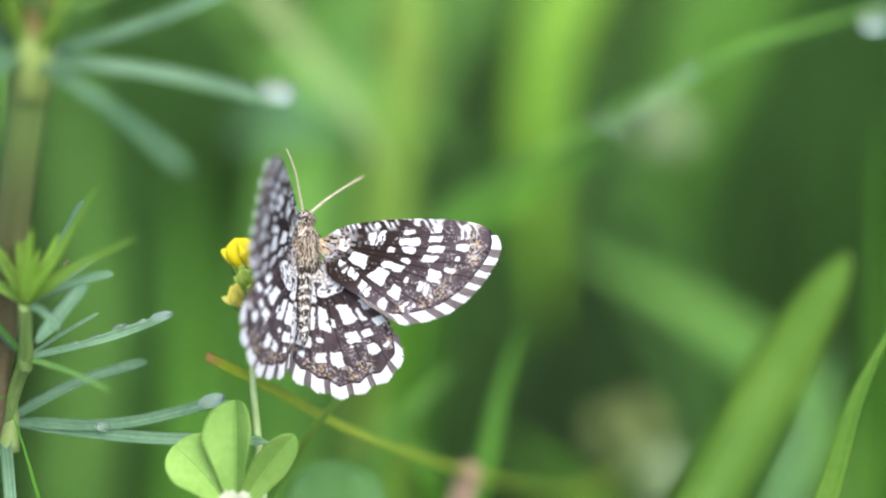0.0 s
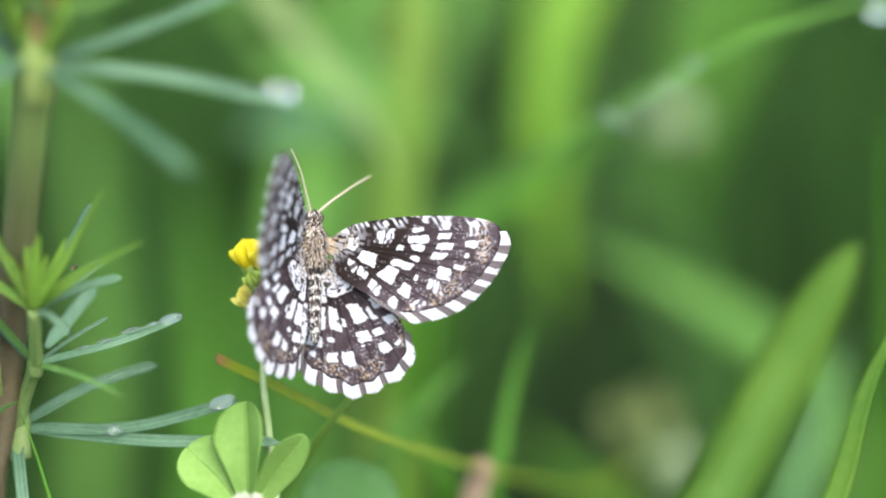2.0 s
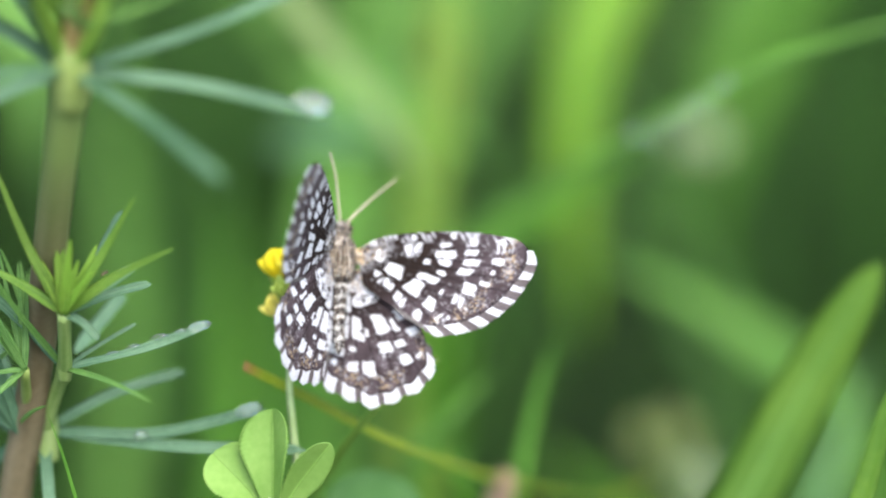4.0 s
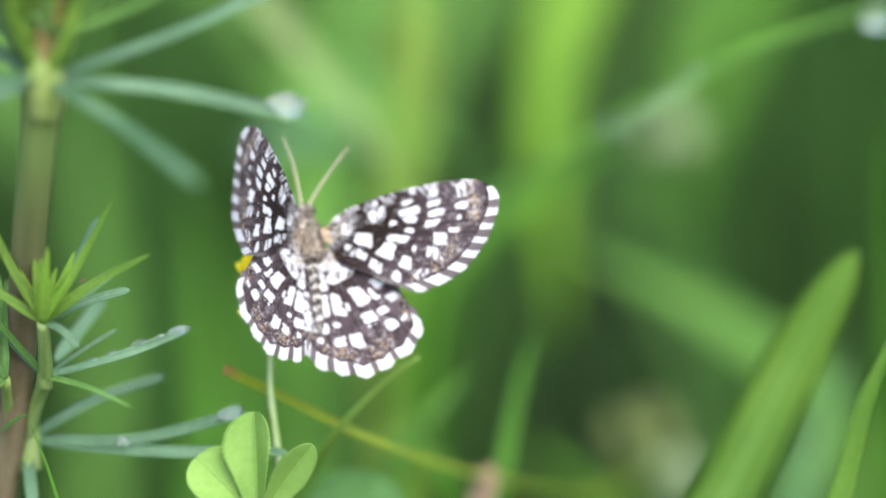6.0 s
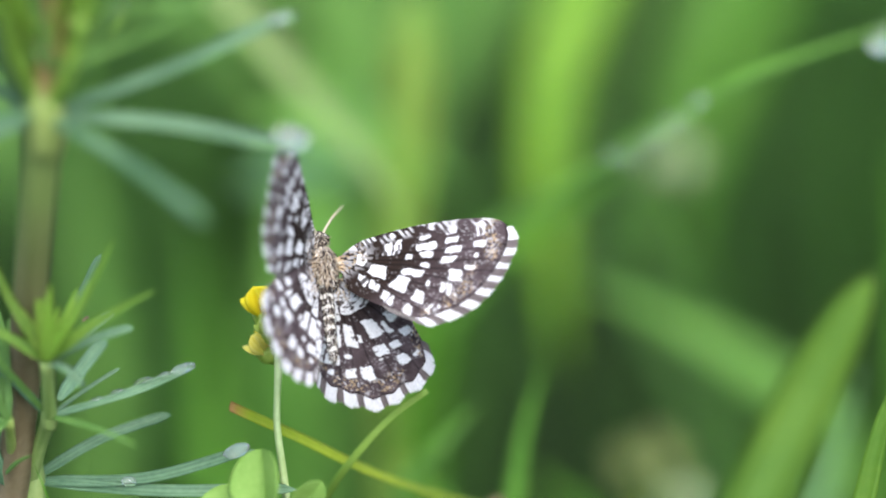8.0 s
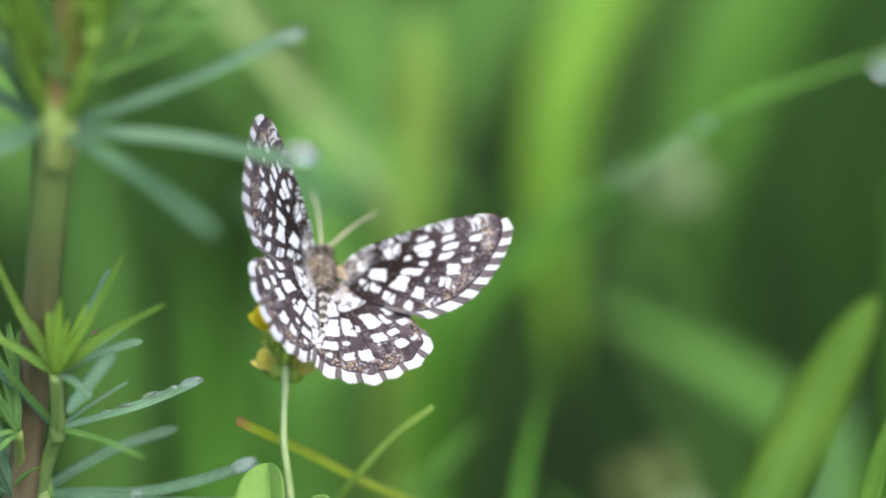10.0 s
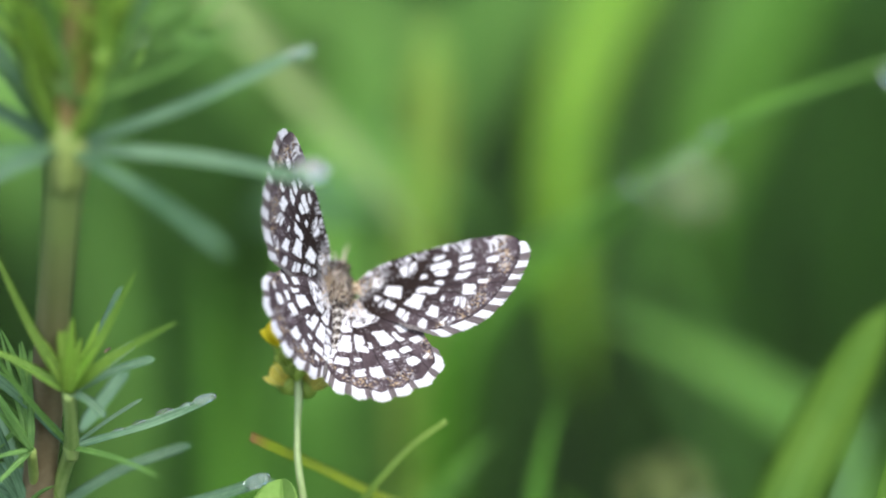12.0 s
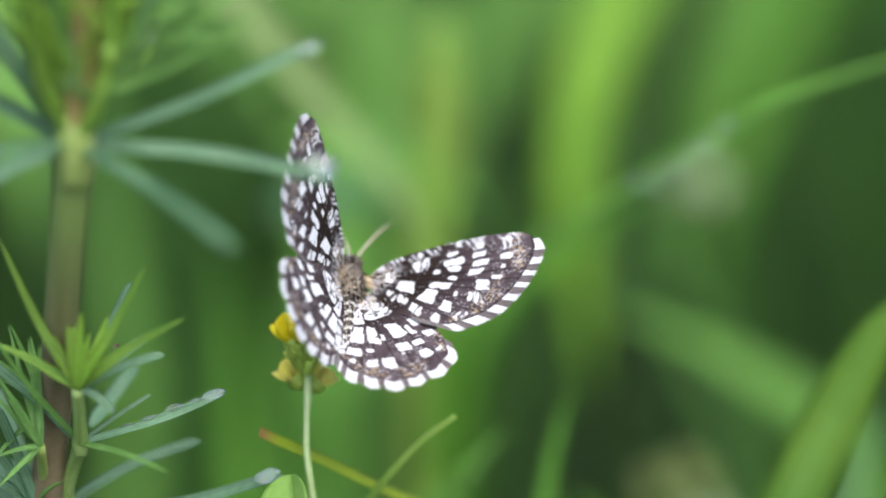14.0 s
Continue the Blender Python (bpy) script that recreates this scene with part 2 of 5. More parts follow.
def tube_arrays(points, widths, n=20, sides=10, ridges=0.0):
    """A stem; widths in mm at even steps along it."""
    path = smooth_path(points, n)
    verts, uv, faces = [], [], []
    ref = AHEAD
    for i, p in enumerate(path):
        s = i / n
        run = (path[min(i + 1, n)] - path[max(i - 1, 0)]).normalized()
        side = run.cross(ref).normalized()
        up = side.cross(run).normalized()
        k = s * (len(widths) - 1)
        j = min(int(k), len(widths) - 2)
        w = (widths[j] * (1 - k + j) + widths[j + 1] * (k - j)) / 2000
        for q in range(sides):
            a = 2 * math.pi * q / sides
            r = w * (1 + ridges * math.cos(4 * a))
            verts.append(p + side * (r * math.cos(a)) + up * (r * math.sin(a)))
            uv.append((q / sides, s))
    for i in range(n):
        for q in range(sides):
            a, b = i * sides + q, i * sides + (q + 1) % sides
            faces.append((a, b, b + sides, a + sides))
    faces.append(tuple(range(sides - 1, -1, -1)))
    faces.append(tuple(n * sides + q for q in range(sides)))
    return verts, faces, uv


def local(verts, base):
    return [Vector(v) - base for v in verts]


def leaf(name, points, width, material, parent=None, base=None, label="", **shape):
    base = base if base is not None else (parent.location if parent else Vector(points[0]))
    v, f, uv = blade_arrays(points, width, **shape)
    return part(name, mesh_of(name, local(v, base), f, material, uv), parent, label)


def stem(name, points, widths, material, parent, label="", **shape):
    v, f, uv = tube_arrays(points, widths, **shape)
    return part(name, mesh_of(name, local(v, parent.location), f, material, uv), parent, label)


def ball_arrays(radius, stretch=(1, 1, 1), rings=10, sides=14):
    verts, faces = [], []
    for i in range(rings + 1):
        a = math.pi * i / rings
        for q in range(sides):
            b = 2 * math.pi * q / sides
            verts.append(Vector((radius * stretch[0] * math.sin(a) * math.cos(b), radius * stretch[1] * math.sin(a) * math.sin(b), radius * stretch[2] * math.cos(a))))
    for i in range(rings):
        for q in range(sides):
            faces.append((i * sides + q, (i + 1) * sides + q, (i + 1) * sides + (q + 1) % sides, i * sides + (q + 1) % sides))
    return verts, faces


def droplet(at, size, stretch=(1, 0.8, 0.8), turn=0):
    v, f = ball_arrays(size / 2000, stretch)
    ob = part("water_droplet", mesh_of("water_droplet", v, f, WATER))
    ob.location, ob.rotation_euler = at, (0, radians(turn), 0)
    return tagged(ob, "clear water droplet clinging to a narrow green leaf", "droplet", "droplets on the bedstraw")


def single_blade(points, width, material, label, category="grass blade", group="", rib=None, sink=0.0, **shape):
    """One grass blade as a thing of its own, rooted in the ground: its strip and, where it shows, the rib along it."""
    points = [Vector(p) for p in points]
    low = points[0]
    root = Vector((low.x + (low.x - points[1].x) * 1.5, low.y + 0.03 + sink, 0.0))
    path = [root, root.lerp(low, 0.55) + Vector((0, 0, 0.01))] + points
    blade = thing("grass_blade", root, label, category, group)
    v, f, uv = blade_arrays(path, width, **shape)
    part("blade_strip", mesh_of("blade_strip", local(v, root), f, material, uv), blade)
    if rib or (rib is None and width > 1.5):
        v, f, uv = tube_arrays([p + AHEAD * 0.00005 for p in path], [width * 0.10, width * 0.10, width * 0.08, width * 0.02], n=shape.get("n", 18), sides=6)
        part("midrib", mesh_of("midrib", local(v, root), f, GRASS_PALE, uv), blade, "pale raised midrib")
    return blade


# ---- ground and meadow ----
def ground():
    n, size = 48, 300.0
    verts, faces = [], []
    for i in range(n + 1):
        for j in range(n + 1):
            x, y = [math.copysign(abs(2 * k / n - 1) ** 4, k - n / 2) * size for k in (i, j)]
            near = max(0.0, 1 - math.hypot(x, y) / 4)
            verts.append((x, y, 0.012 * near * noise.noise((x * 9, y * 9, 0)) - 0.012 * near))
    for i in range(n):
        for j in range(n):
            a = i * (n + 1) + j
            faces.append((a, a + n + 1, a + n + 2, a + 1))
    tagged(part("ground", mesh_of("ground", verts, faces, SHADED_SOIL)), "mossy soil under meadow grass, coloured near black for the shade between blades", "ground", kind="structure")


def meadow(name, count, near, far, seed, material, tall, wide):
    """Uncounted grass behind the flowers: many curved blades in one mesh."""
    rng = random.Random(seed)
    verts, faces, uv = [], [], []
    made = 0
    while made < count:
        y = near + (far - near) * rng.random() ** 1.4
        x = rng.uniform(-1, 1) * (0.11 + 0.34 * (y + 0.1))
        bearing = x / (y + 0.30)
        if (0.060 < bearing < 0.10 and y < 1.3 and rng.random() < 0.7) or (-0.010 < bearing < 0.045 and y < 0.9):
            continue  # bare, shaded hollows between the tussocks
        h = rng.uniform(*tall) * (1 + 0.25 * max(0.0, y - 0.5))
        lean, way = rng.uniform(0.05, 0.55) * h, rng.uniform(0, 6.283)
        out = Vector((math.cos(way), math.sin(way), 0))
        base = Vector((x, y, -0.004))
        mid = base + out * lean * 0.3 + Vector((0, 0, h * 0.6))
        end = base + out * lean * 1.1 + Vector((0, 0, h * rng.uniform(0.72, 1.0)))
        if end.y < near - 0.06:
            continue
        turn = rng.uniform(0, 6.283)
        v, f, w = blade_arrays([base, mid, end], rng.uniform(*wide), "grass", Vector((math.cos(turn), math.sin(turn), 0.2)), 0.3, 0.25, 8)
        k = len(verts)
        verts += v
        faces += [tuple(q + k for q in face) for face in f]
        uv += w
        made += 1
    tagged(part(name, mesh_of(name, verts, faces, material, uv)), "dense tangle of green meadow grass behind the flowers", "grass", kind="stuff")


ground()
meadow("meadow_grass", 420, 0.24, 0.9, 3, MEADOW, (0.10, 0.24), (3.0, 7.0))
meadow("near_meadow_grass", 44, 0.085, 0.22, 8, MEADOW, (0.17, 0.27), (2.0, 4.5))

def meadow_round(count, seed):
    """The same grass on all other sides of the clearing in which the flowers stand."""
    rng = random.Random(seed)
    verts, faces, uv = [], [], []
    while len(uv) < count * 48:
        r, a = 0.5 + 3.0 * rng.random() ** 0.7, rng.uniform(0, 6.283)
        x, y = r * math.cos(a), r * math.sin(a)
        if (y > 0.05 and abs(x) < 0.14 + 0.34 * (y + 0.1) and y < 2.6) or (abs(x) < 0.30 and -0.8 < y < 0.1):
            continue
        h, way, turn = rng.uniform(0.12, 0.32), rng.uniform(0, 6.283), rng.uniform(0, 6.283)
        out = Vector((math.cos(way), math.sin(way), 0)) * rng.uniform(0.05, 0.5) * h
        base = Vector((x, y, -0.004))
        v, f, w = blade_arrays([base, base + out * 0.3 + Vector((0, 0, h * 0.6)), base + out + Vector((0, 0, h * rng.uniform(0.7, 1)))], rng.uniform(4, 9), "grass", Vector((math.cos(turn), math.sin(turn), 0.2)), 0.3, 0.25, 5)
        k = len(verts)
        verts += v
        faces += [tuple(q + k for q in face) for face in f]
        uv += w
    tagged(part("outer_meadow_grass", mesh_of("outer_meadow_grass", verts, faces, MEADOW, uv)), "dense green meadow grass round the clearing", "grass", kind="stuff")


meadow_round(6500, 21)
meadow("pale_meadow_grass", 520, 0.90, 1.15, 31, MEADOW_PALE, (0.12, 0.25), (4.0, 8.0))
meadow("far_meadow_grass", 1000, 0.6, 2.6, 5, MEADOW, (0.14, 0.34), (4.0, 8.0))


# ---- blades and stalks behind the moth ----
def background_blades():
    far = "blades of the meadow behind"
    single_blade([spot(-3.36, -18.53, 78), spot(-3.11, 1.46, 72), spot(-2.21, 9.32, 70), spot(-1.64, 18.60, 66)], 3.3, GRASS_STRAW, "upright pale yellow-green grass stalk in the meadow", "grass stalk", far, profile="strap", n=24)
    single_blade([spot(-8.71, -7.11, 85), spot(0.57, 1.29, 66), spot(7.18, 5.57, 44), spot(11.64, 8.43, 32), spot(19.32, 12.61, 27), spot(30.57, 16.28, 24)], 1.95, GRASS_PALE, "long arching grass blade with a dewy sheen", group=far, n=30, twist=30)
    single_blade([spot(24.85, -11.39, 85), spot(19.50, -6.04, 80), spot(14.86, -3.18, 76), spot(8.43, 0.04, 72)], 5.2, GRASS_PALE, "broad light green blade leaning across the meadow", group=far, n=26)
    single_blade([spot(44, 24, 110), spot(28, 31, 105), spot(13, 24, 100), spot(7.6, 14.5, 96), spot(6.4, 8, 95), spot(6.7, 1.5, 95), spot(7.3, -6, 96)], 6.6, GRASS_LIME, "bright lime green blade drooping in the meadow", group=far, n=26)
    single_blade([spot(-0.86, -2.82, 70), spot(2.0, 1.46, 70), spot(6.8, 4.6, 68), spot(11.6, 7.6, 64)], 4.4, GRASS, "mid green grass blade leaning over in the meadow", group=far, n=26)
    single_blade([spot(46, 30, 175), spot(34, 34, 170), spot(24, 25, 165), spot(18.6, 15, 162), spot(15.7, 7.5, 160), spot(13.6, -1.0, 160)], 9.0, GRASS, "wide green blade drooping deep in the meadow", group=far, n=24)
    for path in ([spot(-36.92, 22.89, 200), spot(-19.07, 27.53, 195), spot(-8.0, 21.46, 190), spot(-2.5, 14.5, 185), spot(-3.5, 9.0, 182)], [spot(-39.78, 19.32, 230), spot(-24.43, 25.03, 226), spot(-14.07, 18.60, 222), spot(-6.93, 8.25, 220)], [spot(41.64, 21.10, 220), spot(26.28, 26.46, 215), spot(16.64, 20.03, 210), spot(10.93, 8.96, 205)], [spot(39.85, 24.68, 190), spot(23.78, 30.75, 186), spot(7.71, 23.60, 182), spot(-0.50, 13.61, 180), spot(-3.00, 6.82, 178)]):
        single_blade(path, 10.5, GRASS_PALE, "wide pale green blade drooping deep in the meadow", group=far, n=26)
    single_blade([spot(-9.43, -6.39, 112), spot(-8.18, 4.32, 110), spot(-6.93, 11.46, 108), spot(-5.14, 20.03, 106)], 8.5, GRASS_PALE, "wide pale blade standing deep in the meadow", group=far, n=24)
    single_blade([spot(-46, 27, 62), spot(-30, 34, 58), spot(-17.5, 23, 54), spot(-10.3, 14.3, 54), spot(-5.6, 8.6, 54), spot(-2.6, 4.0, 54)], 3.4, GRASS_OLIVE, "pale slanting grass blade drooping in the meadow", group=far, n=26)
    single_blade([spot(28.25, -15.68, 60), spot(28.43, -2.11, 55), spot(28.35, 8.61, 52)], 2.2, GRASS, "narrow upright grass blade at the meadow's dark gap", group=far, n=24)
    single_blade([spot(-22.64, -19.25, 120), spot(-21.93, -5.68, 118), spot(-23.00, 6.82, 115), spot(-23.71, 19.32, 112)], 4.4, GRASS_PALE, "wide pale green blade behind the bedstraw", group=far, n=24)
    single_blade([spot(-15.21, -19.25, 95), spot(-14.88, -9.25, 95), spot(-15.67, 4.75, 95)], 5.6, GRASS, "mid green upright grass blade behind the bedstraw", group=far, n=24)
    single_blade([spot(21.8, -18.5, 62), spot(23.4, -12.5, 60), spot(25.4, -6.0, 58)], 2.6, GRASS_GLAUCOUS, "soft grey-green leaf beside the broad blade", group=far, n=24, profile="lance")
    single_blade([spot(-62, 20, 118), spot(-50, 31, 115), spot(-38, 27, 112), spot(-31, 18.5, 110), spot(-28.2, 11, 108), spot(-27.2, 4, 108)], 8.0, GRASS_PALE, "wide pale green blade drooping behind the bedstraw", group=far, n=24)
    single_blade([spot(15.0, -24.0, 96), spot(10.5, -17.5, 93), spot(4.5, -12.0, 90)], 5.0, GRASS, "low green blade leaning in the meadow's hollow", group=far, n=20)
    single_blade([spot(3.00, -19.96, 30), spot(3.61, -14.25, 30), spot(4.57, -9.25, 32), spot(5.93, -4.79, 34)], 1.6, GRASS, "narrow green grass blade standing behind the moth", group=far, n=24)
    single_blade([spot(-3.36, -13.89, 36), spot(-0.86, -10.32, 34), spot(1.64, -7.64, 32)], 1.7, GRASS_PALE, "short pale leaf poking up behind the moth", group=far, n=24, profile="lance")
    single_blade([spot(0.57, -15.68, 34), spot(-0.86, -12.82, 34), spot(-2.29, -9.96, 34)], 1.4, GRASS, "short green leaf behind the moth", group=far, n=24, profile="lance")


def whorled_weed():
    """A pale whorl of leaves on the stalk far behind."""
    at = spot(-3.36, 7.36, 74)
    weed = thing("whorled_weed", at, "pale green weed with a whorl of soft leaves in the meadow", "weed")
    for tip, w in ((spot(-13.00, 6.53, 84), 3.4), (spot(-12.28, 10.75, 80), 3.0), (spot(0.93, 6.28, 80), 2.8), (spot(-6.57, 12.18, 86), 2.6), (spot(-8.00, 4.86, 84), 2.6), (spot(0.21, 8.61, 86), 2.4)):
        leaf("leaf", [at, (at + tip) / 2 + UP * 0.001, tip], w * 1.2, GRASS_GLAUCOUS if w > 3.2 else GRASS_PALE, weed, profile="lance", n=12)
    stem("stem", [Vector((at.x, at.y + 0.03, 0)), at + Vector((0, 0.012, -0.06)), at], [1.8, 1.6, 1.2], BED_NODE, weed)


def seed_head(at, size, material, label):
    """A ragged pale flower head of many small bracts on a thin stalk."""
    rng = random.Random(int(at.x * 1e5))
    head = thing("flower_head", at, label, "flower", "pale flower heads in the meadow")
    for _ in range(26):
        d = Vector((rng.gauss(0, 1), rng.gauss(0, 1), rng.gauss(0.3, 0.8))).normalized()
        leaf("bract", [at + d * size * 0.0002, at + d * size * 0.0006 + Vector((0, 0, size * 0.0001)), at + d * size * 0.001], size * 0.45, material, head, profile="lance", n=5, face=Vector((d.y, -d.x, 0.5)))
    stem("stalk", [Vector((at.x + 0.06, at.y + 0.05, 0)), at + Vector((0.012, 0.012, -0.05)), at], [0.5, 0.45, 0.4], GRASS, head)


background_blades()
whorled_weed()
seed_head(spot(14.50, 7.36, 84), 2.6, PALE_HEAD, "small whitish flower head hanging in the meadow shade")
seed_head(spot(12.36, -11.75, 80), 2.9, BUFF, "withered buff flower head low in the meadow")
seed_head(spot(14.32, -14.61, 70), 2.4, PALE_HEAD, "pale round flower head low in the grass")


# ---- blades near the moth ----
def near_blades():
    near = "blades near the moth"
    single_blade([spot(15.75, -20.32, -22), spot(18.43, -14.96, -21), spot(22.18, -7.64, -20), spot(24.68, -3.18, -20), spot(26.46, -0.32, -20)], 4.3, GRASS_FRESH, "broad fresh green grass blade with a pale midrib", group=near, n=40, profile="blunt", rib=True, fold=0.14, thick=0.2)
    single_blade([spot(23.43, -21.75, 2), spot(25.57, -14.61, 3), spot(27.18, -8.89, 4), spot(30.03, -3.18, 5)], 2.0, GRASS_FRESH, "narrow pointed green grass blade", group=near, n=30, rib=False, fold=0.5, thick=0.2)
    single_blade([spot(16.64, -18.53, 110), spot(8.07, -15.86, 44), spot(1.64, -14.25, 20), spot(-5.14, -11.93, 8), spot(-10.14, -9.43, 4), spot(-14.14, -7.53, 2)], 1.3, GRASS_DRYTIP, "arching olive grass blade with a reddish dry tip", group=near, n=48, profile="stem", fold=0.2, thick=0.15, face=UP * 0.8 - AHEAD)
    single_blade([spot(-11.40, -20.43, 20), spot(-8.47, -13.87, 8), spot(-6.66, -11.22, 5), spot(-4.20, -8.57, 4), spot(-1.68, -6.78, 4)], 0.62, GRASS_STRAW, "thin olive grass shoot with a pale tip", group=near, n=40, profile="stem", fold=0.15, thick=0.25, face=UP * 0.3 - AHEAD)
    single_blade([spot(0.57, -22.82, 22), spot(1.75, -17.46, 22), spot(2.43, -14.96, 22), spot(2.79, -13.75, 22)], 1.7, DRY, "broken pinkish dry grass stalk", "grass stalk", near, n=24, profile="strap", fold=0.1, thick=0.6)
    single_blade([spot(-24.07, -18.53, -3), spot(-24.96, -15.32, -2), spot(-25.78, -12.82, -1), spot(-26.71, -10.50, 0)], 0.28, GRASS, "thread-thin bright green grass blade beside the bedstraw", group=near, n=24, thick=0.1)
    single_blade([spot(5.18, -19.37, 0), spot(4.56, -17.77, 0), spot(3.91, -16.63, 0)], 0.45, GRASS_LIME, "small pointed green shoot", "shoot", near, n=24, thick=0.2)
    single_blade([spot(6.32, -19.36, 0), spot(6.31, -17.76, 0), spot(6.20, -16.58, 0)], 0.4, GRASS_LIME, "small pointed green shoot", "shoot", near, n=24, thick=0.2)
    single_blade([spot(8.93, -19.35, 0), spot(9.52, -17.74, 0), spot(10.05, -16.77, 0)], 0.4, GRASS_LIME, "small pointed green shoot", "shoot", near, n=24, thick=0.2)


near_blades()


# ---- bedstraw ----
def bedstraw():
    top, side, young, low = spot(-25.46, 10.99, -15.4), spot(-25.57, -7.90, -2), spot(-25.64, -4.42, -6), spot(-26.85, -11.93, 3)
    root = Vector((low.x - 0.006, low.y + 0.02, 0))
    plant = thing("bedstraw_plant", root, "tall bedstraw with whorls of narrow dewy leaves on a reddish stem", "plant")
    stem("main_stem", [root, Vector((low.x - 0.002, low.y + 0.01, 0.12)), spot(-28.67, -17.66, 5), spot(-27.71, -10.52, 1), spot(-26.99, -4.45, -2), spot(-26.51, 0.91, -7), spot(-26.09, 5.20, -11.2), spot(-25.82, 7.70, -13.2), top], [2.4, 2.3, 2.15, 2.05, 2.05, 2.05, 2.05, 2.15, 2.25], BED_STEM, plant, "ridged stem, reddish brown below and pale green above", n=70, sides=20, ridges=0.05)
    stem("top_stem", [top, spot(-24.67, 18.08, -18.2), spot(-23.92, 26.69, -21), spot(-23.17, 35.30, -23.8)], [1.9, 1.6, 1.3, 1.0], BED_TOP, plant, "reddish young stem", n=24, ridges=0.07)
    stem("node", [top - Vector((0.0001, 0, 0.0024)), top - Vector((0, 0, 0.0008)), top + Vector((0, 0, 0.0008)), top + Vector((0.0001, 0, 0.0024))], [2.0, 2.6, 2.5, 1.6], BED_NODE, plant, "swollen yellow-green joint", n=12)
    stem("side_stem", [low, spot(-26.72, -11.27, 2), spot(-26.03, -9.32, 0), side, spot(-25.57, -6.29, -4), young], [1.15, 1.05, 0.85, 0.95, 0.8, 0.85], BED_UPPER, plant, "pale green side shoot", n=24, ridges=0.06)
    stem("node", [side - Vector((0, 0, 0.0008)), side, side + Vector((0, 0, 0.0008))], [0.85, 1.1, 0.8], BED_UPPER, plant, n=8)
    stem("node", [spot(-26.57, -13.89, 3), low, spot(-26.78, -10.14, 3)], [1.5, 2.1, 1.5], BED_UPPER, plant, n=8)

    def ring(middle, tips, material, width, end="needle", **shape):
        for k, (tip, bow) in enumerate(tips):
            mid = (middle + tip) / 2 + UP * (bow / 1000)
            leaf("leaf", [middle, mid, tip], width * (0.92 + 0.16 * ((k * 7) % 5) / 4), material, plant, profile=end, n=20, fold=0.55, seed=k, **shape)

    ring(top, [(spot(-9.67, 17.10, -15.4), -0.4), (spot(-8.77, 8.23, -16.8), 0.5), (spot(-32.67, 14.53, -16.8), 0.3), (spot(-33.57, 7.19, -15.4), 0.4), (spot(-31.49, 18.98, -21), 0.2), (spot(-19.75, 20.64, -16.8), 0.4)], BED_LEAF, 1.05)
    ring(top, [(spot(-15.40, 3.97, -29.4), 0.4), (spot(-33.19, 9.68, -25.2), 0.3)], BED_LEAF, 0.95)
    # the crowded young leaves round the growing tip
    ring(spot(-25.08, 13.06, -16), [(spot(-19.17, 22.24, -18), -0.6)], BED_LEAF, 0.75)
    ring(spot(-24.79, 13.77, -18), [(spot(-13.71, 19.03, -22), -0.6), (spot(-14.53, 21.04, -18), -0.6), (spot(-15.60, 22.14, -22), -0.3), (spot(-26.74, 22.44, -24), 0.0), (spot(-31.08, 20.06, -16), 0.5), (spot(-27.43, 22.47, -18), 0.2)], BED_MID, 0.55)
    # two side branches rise from the top joint, with long grey-green leaves between them
    stem("side_stem", [top, spot(-27.35, 14.56, -18), spot(-27.98, 18.17, -20), spot(-28.29, 24.65, -23)], [1.0, 0.9, 0.8, 0.7], BED_YOUNG, plant, "pale green side shoot", n=16)
    stem("side_stem", [top, spot(-23.77, 14.11, -18), spot(-23.05, 16.96, -19), spot(-22.54, 24.49, -22)], [1.1, 1.0, 0.9, 0.7], BED_YOUNG, plant, "pale green side shoot", n=16)
    stem("node", [spot(-23.22, 15.89, -19), spot(-23.13, 16.60, -19), spot(-23.00, 17.39, -19)], [0.9, 1.5, 0.9], BED_YOUNG, plant, n=8)
    ring(top, [(spot(-19.81, 21.54, -20), -0.4), (spot(-31.63, 20.07, -20), 0.3)], BED_LEAF, 1.0)
    ring(spot(-23.06, 16.60, -19), [(spot(-16.70, 20.74, -19), 0.3), (spot(-15.71, 17.83, -21), 0.4), (spot(-17.58, 22.20, -23), 0.2)], BED_MID, 0.6)
    rng = random.Random(14)
    for k in range(70):
        s = (k + 0.5) / 70
        foot = top.lerp(spot(-25.00, 19.53, -18.2), rng.uniform(0.15, 1.0))
        fan = (s - 0.5) * 2
        swing = math.copysign(0.14 + 0.86 * abs(fan), fan)
        tip = foot + RIGHT * (swing * 0.0060) + UP * rng.uniform(0.0035, 0.0080) - AHEAD * rng.uniform(-0.004, 0.006)
        leaf("leaf", [foot, foot.lerp(tip, 0.5) + RIGHT * (swing * 0.0006), tip], rng.uniform(0.36, 0.66), BED_CROWN, plant, profile="awl", n=10, fold=0.5)
    for low_end, high_end in ((spot(-27.53, 15.65, -18), spot(-28.29, 24.65, -23)), (spot(-23.28, 16.25, -19), spot(-22.54, 24.49, -22))):
        for k in range(11):
            foot = low_end.lerp(high_end, rng.uniform(0.0, 0.8))
            swing = rng.choice((-1, 1)) * rng.uniform(0.15, 1.0)
            tip = foot + RIGHT * (swing * 0.0040) + UP * rng.uniform(0.0030, 0.0065) - AHEAD * rng.uniform(-0.004, 0.004)
            leaf("leaf", [foot, foot.lerp(tip, 0.5) + RIGHT * (swing * 0.0005), tip], rng.uniform(0.34, 0.60), BED_CROWN, plant, profile="awl", n=10, fold=0.5)
